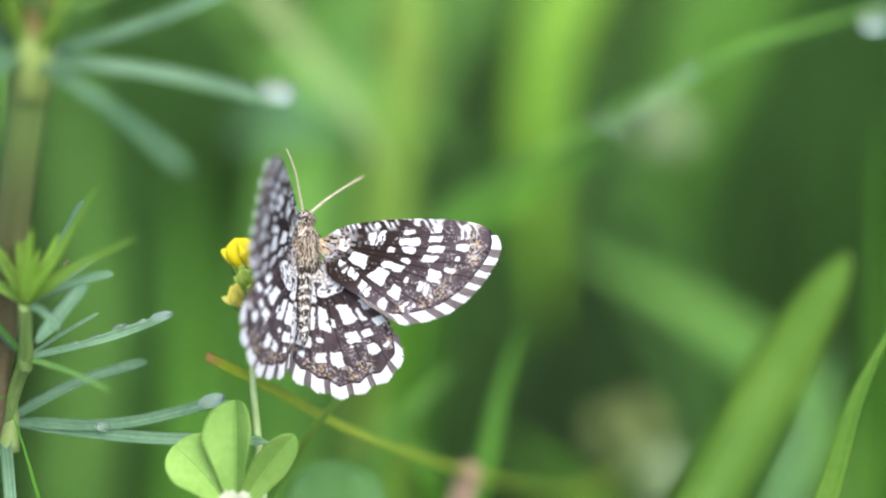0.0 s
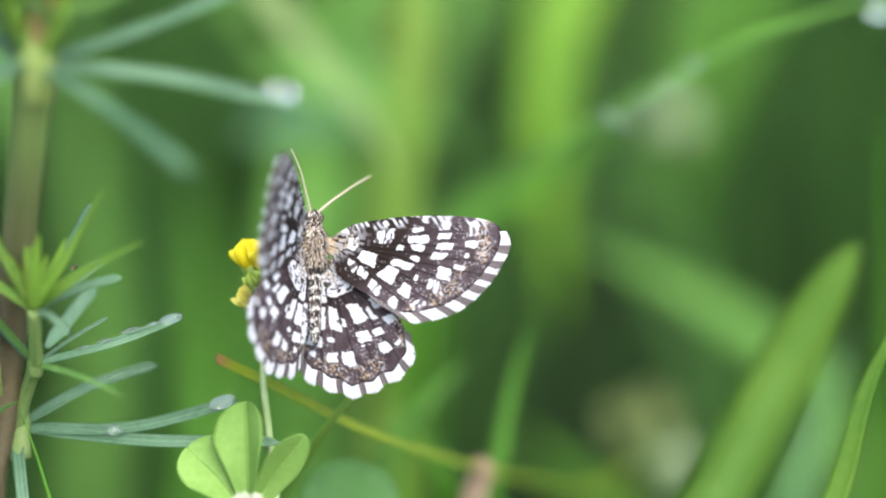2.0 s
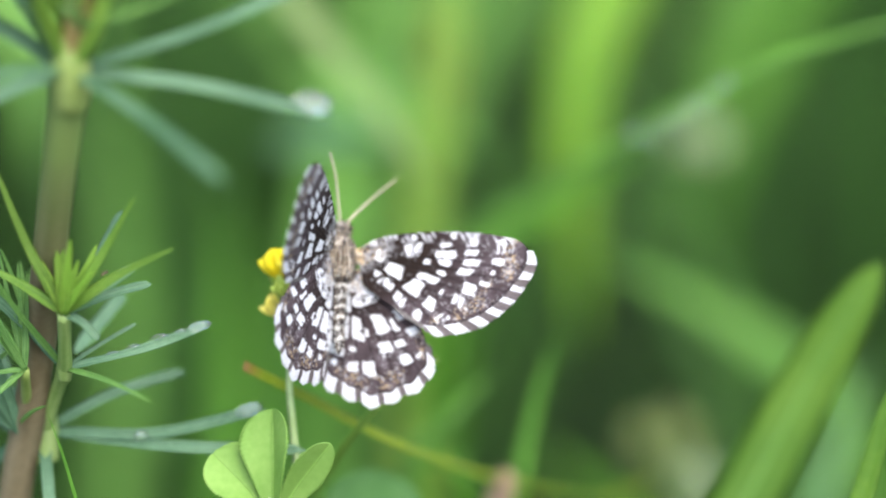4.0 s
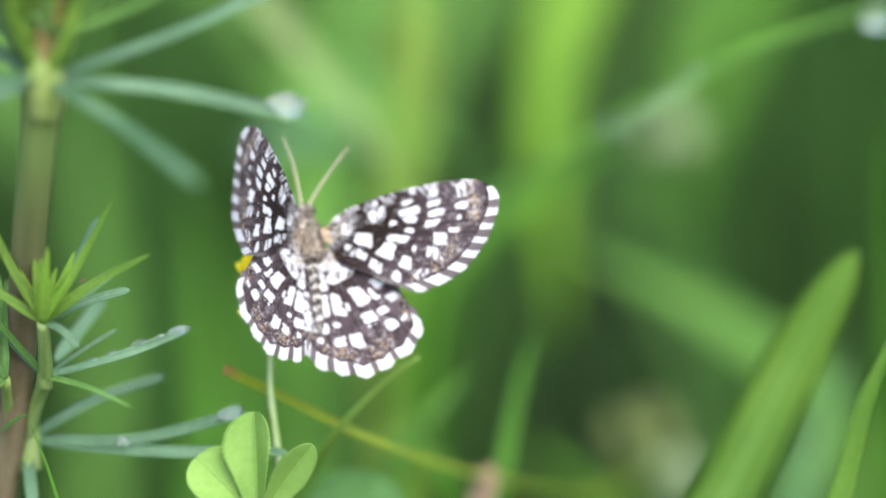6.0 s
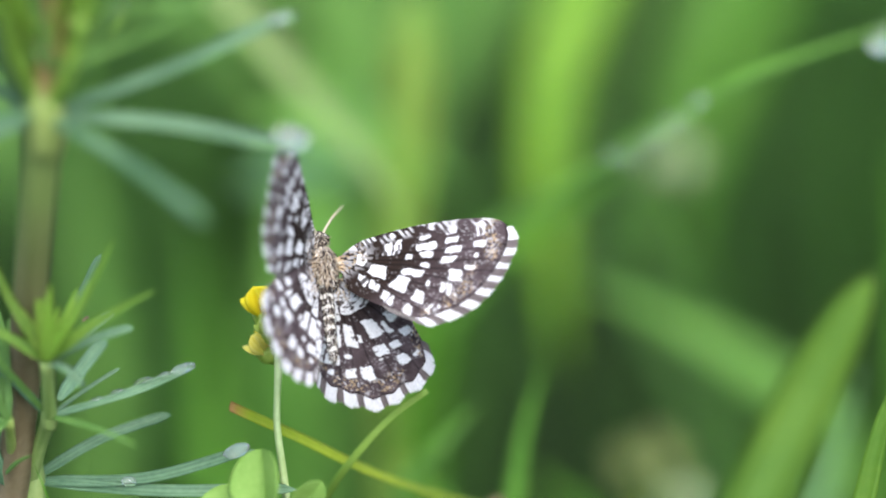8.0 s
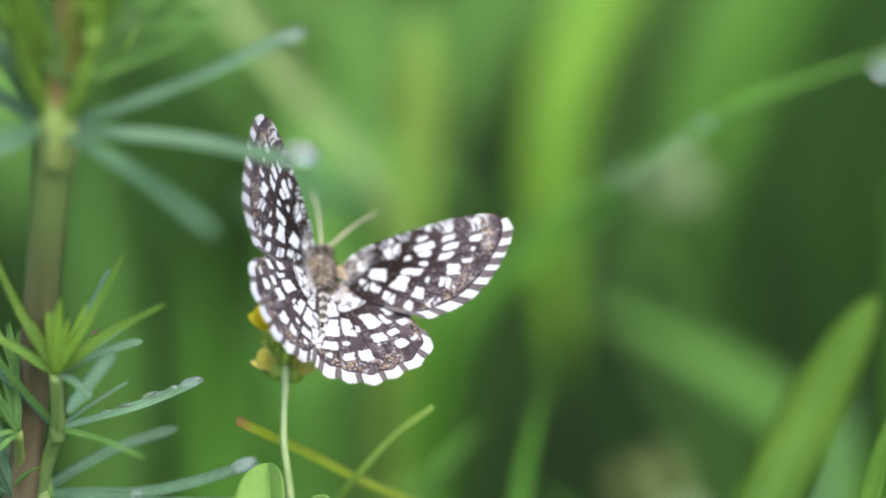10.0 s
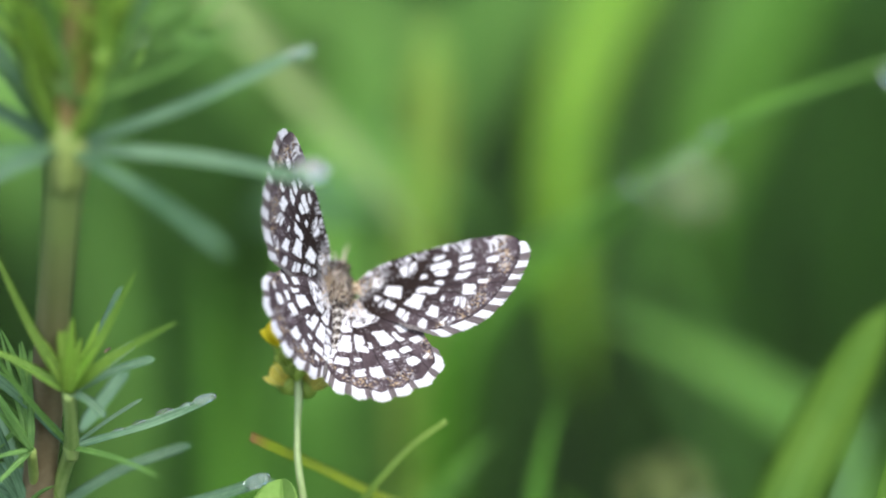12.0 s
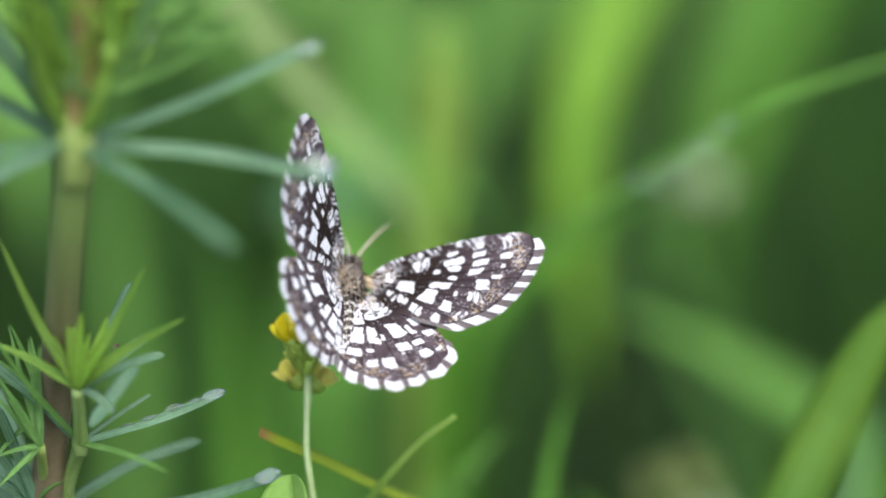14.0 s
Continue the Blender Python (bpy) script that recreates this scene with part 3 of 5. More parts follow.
    ring(young, [(spot(-30.47, 5.35, -7.5), -0.6), (spot(-21.2, 3.21, -7.5), -0.3), (spot(-18.65, -0.09, -8), 0.3), (spot(-31.26, -1.23, -5.2), 0.2), (spot(-26.49, 3.92, -7), 0.0)], BED_YOUNG, 0.95, "awl")
    ring(young, [(spot(-23.58, 0.11, -5.8), -0.2), (spot(-27.27, -0.86, -6.4), 0.0), (spot(-26.19, -0.36, -7), 0), (spot(-24.76, -0.93, -7), 0), (spot(-25.3, 0.4, -9), 0), (spot(-23.9, -1.6, -9), 0)], BED_CROWN, 0.95, "awl")
    ring(young, [(spot(-22.02, 2.31, 2), -0.2), (spot(-21.32, -1.37, 5), -0.2), (spot(-20.08, -2.40, -4.6), 0.2), (spot(-23.38, -6.08, -6.4), 0.3)], BED_LEAF, 0.6)
    ring(side, [(spot(-16.23, -4.96, -0.5), -0.25), (spot(-31.25, -2.54, -3), 0.2)], BED_LEAF, 0.66, wave=0.08)
    ring(side, [(spot(-19.99, -9.95, -9), 0.25)], BED_MID, 0.6, "awl")
    ring(side, [(spot(-20.96, -4.90, 0), 0.1)], BED_LEAF, 0.32)
    ring(low, [(spot(-17.78, -7.89, 5), 0.5), (spot(-12.64, -10.25, 2), -0.9), (spot(-9.96, -12.86, 1), -0.4), (spot(-26.14, -18.53, 0), 0.0), (spot(-31.21, -14.96, 5), 0.2), (spot(-30.14, -8.89, 6), 0.2)], BED_LEAF, 0.85)
    ring(spot(-28.25, -12.12, 1), [(spot(-30.89, -5.24, -2), 0.2), (spot(-31.43, -9.89, 0), 0.2), (spot(-27.91, -6.21, 4), 0), (spot(-31.72, -7.19, -1), 0.1)], BED_LEAF, 0.7)
    shoot = spot(-28.09, -8.01, -3)
    stem("side_stem", [spot(-27.60, -11.96, 2), spot(-27.92, -9.98, 0), shoot], [0.8, 0.7, 0.6], BED_NODE, plant, n=8)
    ring(shoot, [(spot(-29.96, -0.14, -2), -0.2), (spot(-28.70, -1.10, -2), 0), (spot(-28.07, -1.63, -3), 0), (spot(-30.91, -3.27, -3), 0.2), (spot(-31.30, -4.34, -4), 0.1), (spot(-31.06, -8.65, -4), 0.1), (spot(-30.74, -10.45, -4), 0), (spot(-30.24, -4.73, -4), 0)], BED_MID, 0.55, "awl")
    # leaves crowded round the low shoots beside the stem
    for foot, tip in ((spot(-28.16, -4.38, 0), spot(-29.81, -0.24, -1)), (spot(-28.05, -4.24, 0), spot(-28.54, -1.00, 0)), (spot(-27.98, -4.42, 0), spot(-27.91, -1.59, 0)), (spot(-29.26, -3.78, -2), spot(-31.94, -1.80, -3)), (spot(-29.09, -4.35, -1), spot(-31.98, -3.38, -2)), (spot(-28.05, -6.96, 0), spot(-30.74, -3.99, -2)), (spot(-28.39, -6.20, 0), spot(-31.78, -9.52, -2)), (spot(-28.26, -8.61, 1), spot(-31.45, -10.96, 0)), (spot(-28.34, -11.40, 0), spot(-26.71, -10.27, -3))):
        ring(foot, [(tip, 0.15)], BED_MID, 0.5, "awl")
    for foot, tip in ((spot(-28.41, -10.46, 4), spot(-31.57, -2.52, 6)), (spot(-28.51, -11.21, 2), spot(-31.74, -8.79, 3)), (spot(-28.34, -12.11, 4), spot(-32.13, -10.39, 5))):
        ring(foot, [(tip, 0.1)], BED_LEAF, 0.8)
    leaf("leaf", [side, spot(-28.92, -3.97, -5), spot(-31.21, -0.58, -7)], 0.55, BED_MID, plant, profile="awl", n=20, fold=0.5)
    leaf("leaf", [spot(-24.87, -6.87, 3), spot(-23.31, -4.90, 5), spot(-21.82, -3.03, 6)], 0.95, BED_LEAF, plant, profile="needle", n=20, fold=0.5)
    leaf("withered_bract", [spot(-23.29, -1.93, 0), spot(-23.12, -1.75, 0), spot(-22.91, -1.61, -0.5)], 0.22, DRY, plant, label="dry brown bract", profile="lance", n=8)
    return plant


bedstraw()
for place, size, stretch, turn in ((spot(-10.40, 16.76, -16), 1.1, (1.5, 0.8, 0.7), -20), (spot(-9.94, 9.29, -17.3), 1.6, (1.35, 0.8, 0.8), 8), (spot(-17.02, -5.01, -1), 1.0, (1.6, 0.6, 0.6), -16), (spot(-19.56, -5.80, -1), 0.78, (1.6, 0.6, 0.6), -14), (spot(-18.22, -5.41, -1), 0.55, (1.4, 0.7, 0.7), -16), (spot(-21.22, -6.44, -1.2), 0.62, (1.6, 0.7, 0.6), -14), (spot(-22.53, -6.87, -1.5), 0.55, (1.6, 0.7, 0.6), -12), (spot(-13.78, -10.28, 1.4), 1.3, (1.4, 0.75, 0.65), -20), (spot(-20.60, -12.07, 2), 0.8, (1.2, 0.8, 0.9), 0), (spot(-21.00, 18.34, -17), 1.7, (0.9, 0.8, 1.25), 15)):
    droplet(place, size, stretch, turn)


rng = random.Random(6)
for k in range(11):
    s = k / 10
    at = spot(10.39, 7.46, 34).lerp(spot(16.11, 10.75, 28), s) + UP * rng.uniform(-0.0006, 0.0008) - AHEAD * 0.0008
    droplet(at, rng.uniform(0.35, 0.75), (1.2, 0.9, 0.9), -25)
droplet(spot(27.69, 14.73, 26), 1.8, (1.1, 0.9, 1.0), -20)


# ---- clover ----
def leaflet_arrays(points, width, face, fold, curl=0.0, teeth=0.10, n=96):
    """A clover leaflet: obovate, creased along its midrib, finely toothed round its outer half; width in mm."""
    path, cols = smooth_path(points, n), 6
    spread = [k / cols for k in range(-cols, cols + 1)]
    face = face.normalized()
    top, under, uv, faces = [], [], [], []
    for i, p in enumerate(path):
        s = i / n
        run = (path[min(i + 1, n)] - path[max(i - 1, 0)]).normalized()
        side = run.cross(face).normalized()
        up = side.cross(run).normalized()
        wide = width / 2000 * (max(0.06, (s / 0.66) ** 0.85) if s < 0.66 else max(0.02, 1 - ((s - 0.66) / 0.34) ** 2.4) ** 0.5)
        saw = teeth * ((s * 24) % 1 - 0.5) * (s > 0.38)
        for x in spread:
            a = abs(x)
            reach = x * wide * (1 + (saw if a > 0.99 else 0))
            rise = (fold * a + curl * a * a + 0.05 * math.sin(9 * s + 4 * x) * a) * wide
            q = p + side * reach + up * rise
            top.append(q)
            under.append(q - up * 0.00009)
            uv.append(((x + 1) / 2, s))
    w, m = 2 * cols + 1, len(top)
    for i in range(n):
        for k in range(w - 1):
            a = i * w + k
            faces += [(a, a + 1, a + w + 1, a + w), (m + a + w, m + a + w + 1, m + a + 1, m + a)]
        a, b = i * w, i * w + w - 1
        faces += [(a, a + w, m + a + w, m + a), (b + w, b, m + b, m + b + w)]
    faces += [tuple(range(n * w, n * w + w)) + tuple(m + n * w + k for k in range(w - 1, -1, -1))]
    return top + under, faces, uv + uv


def clover(joint, leaflets, label, material=CLOVER):
    """leaflets: way points after the joint, width (mm), facing, crease and curl of each."""
    root = Vector((joint.x + 0.004, joint.y + 0.01, 0))
    plant = thing("clover_leaf", root, label, "clover", "clover leaves under the moth")
    for points, width, face, fold, curl in leaflets:
        v, f, uv = leaflet_arrays([joint, *points], width, face, fold, curl)
        part("leaflet", mesh_of("leaflet", local(v, root), f, material, uv), plant)
        v, f, uv = tube_arrays([p + face.normalized() * 0.00002 for p in (joint, *points)], [0.14, 0.10, 0.04], n=14, sides=6)
        part("midrib", mesh_of("midrib", local(v, root), f, material, uv), plant, "thread-like midrib")
    stem("stalk", [root, Vector((joint.x + 0.002, joint.y + 0.004, joint.z * 0.6)), joint], [0.7, 0.6, 0.5], STALK, plant, n=14)


clover(spot(-12.08, -17.71, -2), [
    ([spot(-13.74, -15.33, -1.5), spot(-16.01, -13.13, -1)], 4.3, UP * 0.25 - AHEAD + RIGHT * 0.35, 0.30, 0.0),
    ([spot(-12.14, -13.96, -2), spot(-12.25, -10.24, -1.5)], 3.7, -AHEAD - RIGHT * 0.60, 0.62, 0.0),
    ([spot(-10.70, -15.31, -2), spot(-8.51, -12.39, -3)], 2.3, -AHEAD + RIGHT * 0.35 + UP * 0.3, 0.40, 0.0)],
    "fresh pale green three-part clover leaf with toothed edges")
clover(spot(-5.93, -21.57, 12), [([spot(-5.8, -17.8, 12), spot(-5.72, -13.9, 12)], 6.6, UP * 0.6 - AHEAD, 0.12, 0.0), ([spot(-8.4, -20.3, 13), spot(-10.77, -19.45, 14)], 4.5, UP * 0.6 - AHEAD, 0.12, 0.0), ([spot(-3.3, -20.6, 13), spot(-0.77, -19.75, 14)], 4.5, UP * 0.6 - AHEAD, 0.12, 0.0)], "rounded deep green clover leaf in the shade under the moth", CLOVER_DEEP)


# ---- yellow trefoil flower ----
def flower():
    base, tip = spot(-11.01, -4.95, 4.6), spot(-11.79, -0.55, 3.6)
    root = Vector((base.x + 0.004, base.y + 0.012, 0))
    plant = thing("trefoil_flower", root, "small yellow clover-like flower head on a thin pale stalk", "flower")
    stem("stalk", [root, spot(-9.87, -22.47, 3.5), spot(-10.85, -12.05, 2), spot(-11.19, -8.82, 1.5), spot(-11.14, -6.67, 1.5), spot(-11.02, -4.95, 2), spot(-11.11, -3.08, 3), tip], [0.6, 0.55, 0.5, 0.45, 0.42, 0.55, 0.5, 0.3], STALK, plant, n=40)

    def floret(foot, head, width, material, label):
        run = head - foot
        v, f, uv = tube_arrays([foot, foot + run * 0.25, foot + run * 0.5], [0.25, width * 0.9, width * 0.95], n=8, sides=10)
        cup = part("calyx", mesh_of("calyx", local(v, root), f, CALYX, uv), plant)
        side = run.cross(AHEAD).normalized() * (width / 1000)
        for k, (off, w, s) in enumerate(((0.0, 1.25, 1.0), (0.33, 0.8, 0.86), (-0.33, 0.8, 0.86))):
            points = [foot + run * 0.3, foot + run * 0.65 + side * off - AHEAD * 0.0002, foot + run * s + side * off * 1.1 + AHEAD * (0.0004 if k else 0.0)]
            leaf("petal", points, width * w, material, cup, base=root, profile="obovate", n=10, fold=0.7, thick=0.14, label=label)

    yellow, pale = "bright yellow petal", "pale yellow petal"
    floret(spot(-11.35, -3.07, 3.1), spot(-12.50, 0.02, 2.1), 1.60, PETAL, yellow)
    floret(spot(-11.15, -2.72, 2.6), spot(-11.20, -0.48, 1.1), 1.32, PETAL, yellow)
    floret(spot(-11.30, -2.54, 4.1), spot(-10.78, -0.22, 3.6), 0.9, PETAL, yellow)
    floret(spot(-11.12, -4.87, 3.1), spot(-12.72, -3.05, 2.1), 1.42, PETAL_PALE, pale)
    floret(spot(-11.02, -5.06, 3.1), spot(-9.58, -3.55, 3.1), 1.42, PETAL_PALE, pale)
    floret(spot(-11.18, -4.69, 4.6), spot(-11.83, -2.34, 6.1), 1.0, PETAL, yellow)
    floret(spot(-11.24, -3.80, 2.1), spot(-12.13, -1.98, 0.8), 0.9, CALYX, "green bud")
    floret(spot(-11.13, -3.98, 2.1), spot(-10.41, -2.10, 1), 0.9, CALYX, "green bud")


flower()
seed = thing("clover_bud", spot(-12.13, -17.25, -5), "small whitish clover bud among the leaves", "bud")
for k in range(9):
    a = k * 2.4
    leaf("petal", [seed.location, seed.location + Vector((math.cos(a) * 0.0006, math.sin(a) * 0.0005, 0.0004)), seed.location + Vector((math.cos(a) * 0.0008, math.sin(a) * 0.0006, 0.0012))], 0.7, WHITE_FLOWER, seed, profile="obovate", n=6)
stem("stalk", [Vector((seed.location.x, seed.location.y + 0.01, 0)), seed.location - Vector((0, -0.002, 0.03)), seed.location], [0.5, 0.45, 0.45], STALK, seed, n=8)


# ---- the moth ----
BROWN, UMBER, WHITE, OCHRE = np.array((0.020, 0.0125, 0.010)), np.array((0.092, 0.070, 0.078)), np.array((0.72, 0.73, 0.76)), np.array((0.46, 0.34, 0.20))


def value_noise(x, y, seed):
    """Smooth noise from 0 to 1 on arrays."""
    xi, yi = np.floor(x).astype(np.int64), np.floor(y).astype(np.int64)
    fx, fy = x - xi, y - yi
    fx, fy = fx * fx * (3 - 2 * fx), fy * fy * (3 - 2 * fy)

    def corner(a, b):
        k = (a * 374761393 + b * 668265263 + seed * 1442695041) & 0x7FFFFFFF
        k = ((k ^ (k >> 13)) * 1274126177) & 0x7FFFFFFF
        return ((k ^ (k >> 16)) & 0xFFFF) / 65535.0

    low = corner(xi, yi) * (1 - fx) + corner(xi + 1, yi) * fx
    high = corner(xi, yi + 1) * (1 - fx) + corner(xi + 1, yi + 1) * fx
    return low * (1 - fy) + high * fy


def step(a, b, x):
    s = np.clip((x - a) / (np.asarray(b) - a), 0, 1)
    return s * s * (3 - 2 * s)


# outlines as radius (mm) over angle (degrees from the wing's outward axis); veins as angles; rim: where the fringe begins, as a share of the radius
FORE = dict(angles=(30, 24, 18, 14.2, 11.6, 9.2, 7.0, 5.2, 3.8, 2.2, -0.5, -4, -7.5, -12, -16, -19.5, -23.5, -27, -31, -36, -40, -44, -46.3, -47.6, -50, -55, -63, -74),
            radii=(1.7, 2.5, 3.8, 5.2, 6.2, 7.5, 8.8, 9.8, 10.5, 11.1, 11.6, 11.87, 11.78, 11.44, 11.2, 10.92, 10.6, 10.25, 9.85, 9.2, 8.7, 8.2, 7.9, 7.3, 6.2, 4.9, 3.7, 2.6),
            veins=(-6.3, -11.4, -16.2, -21, -26.7, -33, -41.5), seed=11, margin=(-0.6, -46.5), hairs=-54, rim=((3, 0.990), (-1, 0.972), (-5, 0.952), (-18, 0.934), (-30, 0.918), (-44, 0.895)))
HIND = dict(angles=(34, 8, -2, -10, -16, -22, -28, -33.2, -36.3, -39.3, -44.3, -49, -54, -60, -66, -73, -79, -85, -92, -98, -101.5, -107, -118),
            radii=(1.5, 2.4, 3.2, 4.0, 4.5, 5.0, 5.5, 6.3, 7.05, 7.75, 8.42, 8.72, 8.72, 8.72, 8.78, 8.84, 8.52, 8.16, 7.85, 7.5, 6.9, 5.6, 3.6),
            veins=(-38.5, -48.7, -60, -70, -80, -89.5, -98.5), seed=23, margin=(-37, -102), hairs=-106, rim=((-30, 0.94), (-41, 0.918), (-56, 0.930), (-70, 0.928), (-80, 0.908), (-92, 0.888), (-104, 0.885)))
# white cells of the lattice: angles of both sides, then the inner and outer radius (mm) along the first and along the second side
FORE_INNER = ((-19.1, -33.7, 2.36, 3.43, 2.26, 3.59), (4.9, 2.2, 5.57, 6.26, 5.41, 6.18), (-0.2, -4.9, 5.21, 6.60, 5.3, 6.5), (-5.8, -9.9, 5.45, 6.4, 5.55, 6.25), (-6.8, -11.0, 4.60, 4.99, 4.52, 4.98),
              (-13.5, -16.2, 5.56, 6.15, 5.49, 6.10), (-18.3, -23.5, 4.50, 5.93, 4.48, 5.80), (-25.1, -37.6, 4.33, 5.09, 3.96, 5.20), (-31.5, -38.5, 5.75, 6.30, 5.70, 6.60))
FORE_MIDDLE = ((0.5, -2.7, 7.20, 8.11, 7.06, 7.99), (-4.6, -7.8, 7.16, 8.21, 7.05, 8.10), (-9.6, -12.9, 6.85, 7.90, 6.82, 7.60), (-24.0, -27.5, 6.25, 6.50, 6.18, 6.43),
               (-3.2, -6.2, 8.92, 9.92, 8.86, 9.70), (-8.4, -10.2, 8.97, 9.29, 8.95, 9.24), (-14.2, -15.7, 8.45, 9.12, 8.46, 9.06), (-16.4, -21.8, 7.46, 8.26, 7.54, 8.50))
FORE_STREAKED = ((6.9, -6.4, 3.22, 4.44, 3.01, 4.08), (-40.5, -52.7, 1.87, 2.60, 2.00, 2.74), (-40.5, -48.3, 2.79, 3.50, 2.95, 3.63), (-42.5, -50.6, 3.90, 4.74, 4.10, 4.92), (-42.5, -48.0, 5.35, 6.10, 5.80, 6.50),
                 (8.6, 2.2, 7.40, 8.19, 7.25, 7.90), (2.4, -1.4, 9.15, 9.79, 9.05, 9.67), (2.0, -22.0, 1.45, 2.05, 1.45, 2.05), (-23.3, -28.6, 7.20, 7.90, 7.28, 8.45), (-35, -41, 7.2, 7.75, 6.9, 7.5))
HIND_INNER = ((-31.5, -38.6, 3.80, 4.50, 3.60, 4.47), (-42.7, -47.2, 3.90, 4.96, 3.92, 4.76), (-48.2, -61.2, 3.30, 4.52, 3.00, 4.40), (-67.6, -71.2, 3.80, 4.42, 3.67, 4.21), (-73.4, -82.9, 3.02, 4.53, 2.83, 4.31),
              (-87.3, -98.9, 2.84, 4.27, 2.86, 4.22), (-34.6, -41.2, 5.30, 5.90, 5.02, 5.62), (-45.9, -52.3, 5.36, 5.88, 5.20, 5.73))
HIND_OUTER = ((-55.0, -63.3, 5.03, 5.77, 4.87, 5.62), (-58.0, -63.6, 5.86, 5.98, 5.72, 5.84), (-80.6, -85.7, 4.82, 5.09, 4.76, 5.04), (-89.4, -100.0, 4.76, 5.39, 4.73, 5.34),
              (-69.3, -76.6, 5.96, 6.92, 5.75, 6.66), (-79.4, -85.9, 5.79, 6.38, 5.77, 6.36), (-48.4, -54.7, 6.35, 6.98, 6.05, 6.88), (-93, -97, 5.75, 6.1, 5.7, 6.0))
HIND_STREAKED = ((-22, -60.0, 1.50, 2.56, 0.73, 2.24), (-42.6, -46.0, 6.75, 7.13, 6.60, 6.92), (-63, -84, 0.6, 2.3, 0.6, 2.2), (-85.5, -104, 0.8, 2.6, 0.8, 2.6), (-101, -110, 2.8, 5.5, 2.6, 5.0))
FORE["cells"], FORE["streaked"] = FORE_INNER + FORE_MIDDLE, FORE_STREAKED
HIND["cells"], HIND["streaked"] = HIND_INNER + HIND_OUTER, HIND_STREAKED


def rim_share(kind, a):
    """Where the wing's membrane ends and its fringe begins."""
    return np.interp(-np.asarray(a), [-p[0] for p in kind["rim"]], [p[1] for p in kind["rim"]])


def cell_cover(cell, A, R, ragged):
    """How far each place lies inside a four-sided cell with rounded corners, from 0 to 1."""
    a0, a1, r00, r01, r10, r11 = cell
    u = (a0 - A) / (a0 - a1)
    k = np.clip(u, 0, 1)
    lo, hi = r00 + (r10 - r00) * k, r01 + (r11 - r01) * k
    mid, half = (lo + hi) / 2, (hi - lo) / 2
    wide = np.radians(a0 - a1) / 2 * np.clip(R, 0.5, None)
    round_off = np.minimum(0.10, np.minimum(half, wide) * 0.45)
    p, q = np.abs(R - mid) - half + round_off, np.abs(2 * u - 1) * wide - wide + round_off
    outside = np.hypot(np.maximum(p, 0), np.maximum(q, 0)) + np.minimum(np.maximum(p, q), 0) - round_off
    return 1 - step(-0.035, 0.035, outside + ragged)


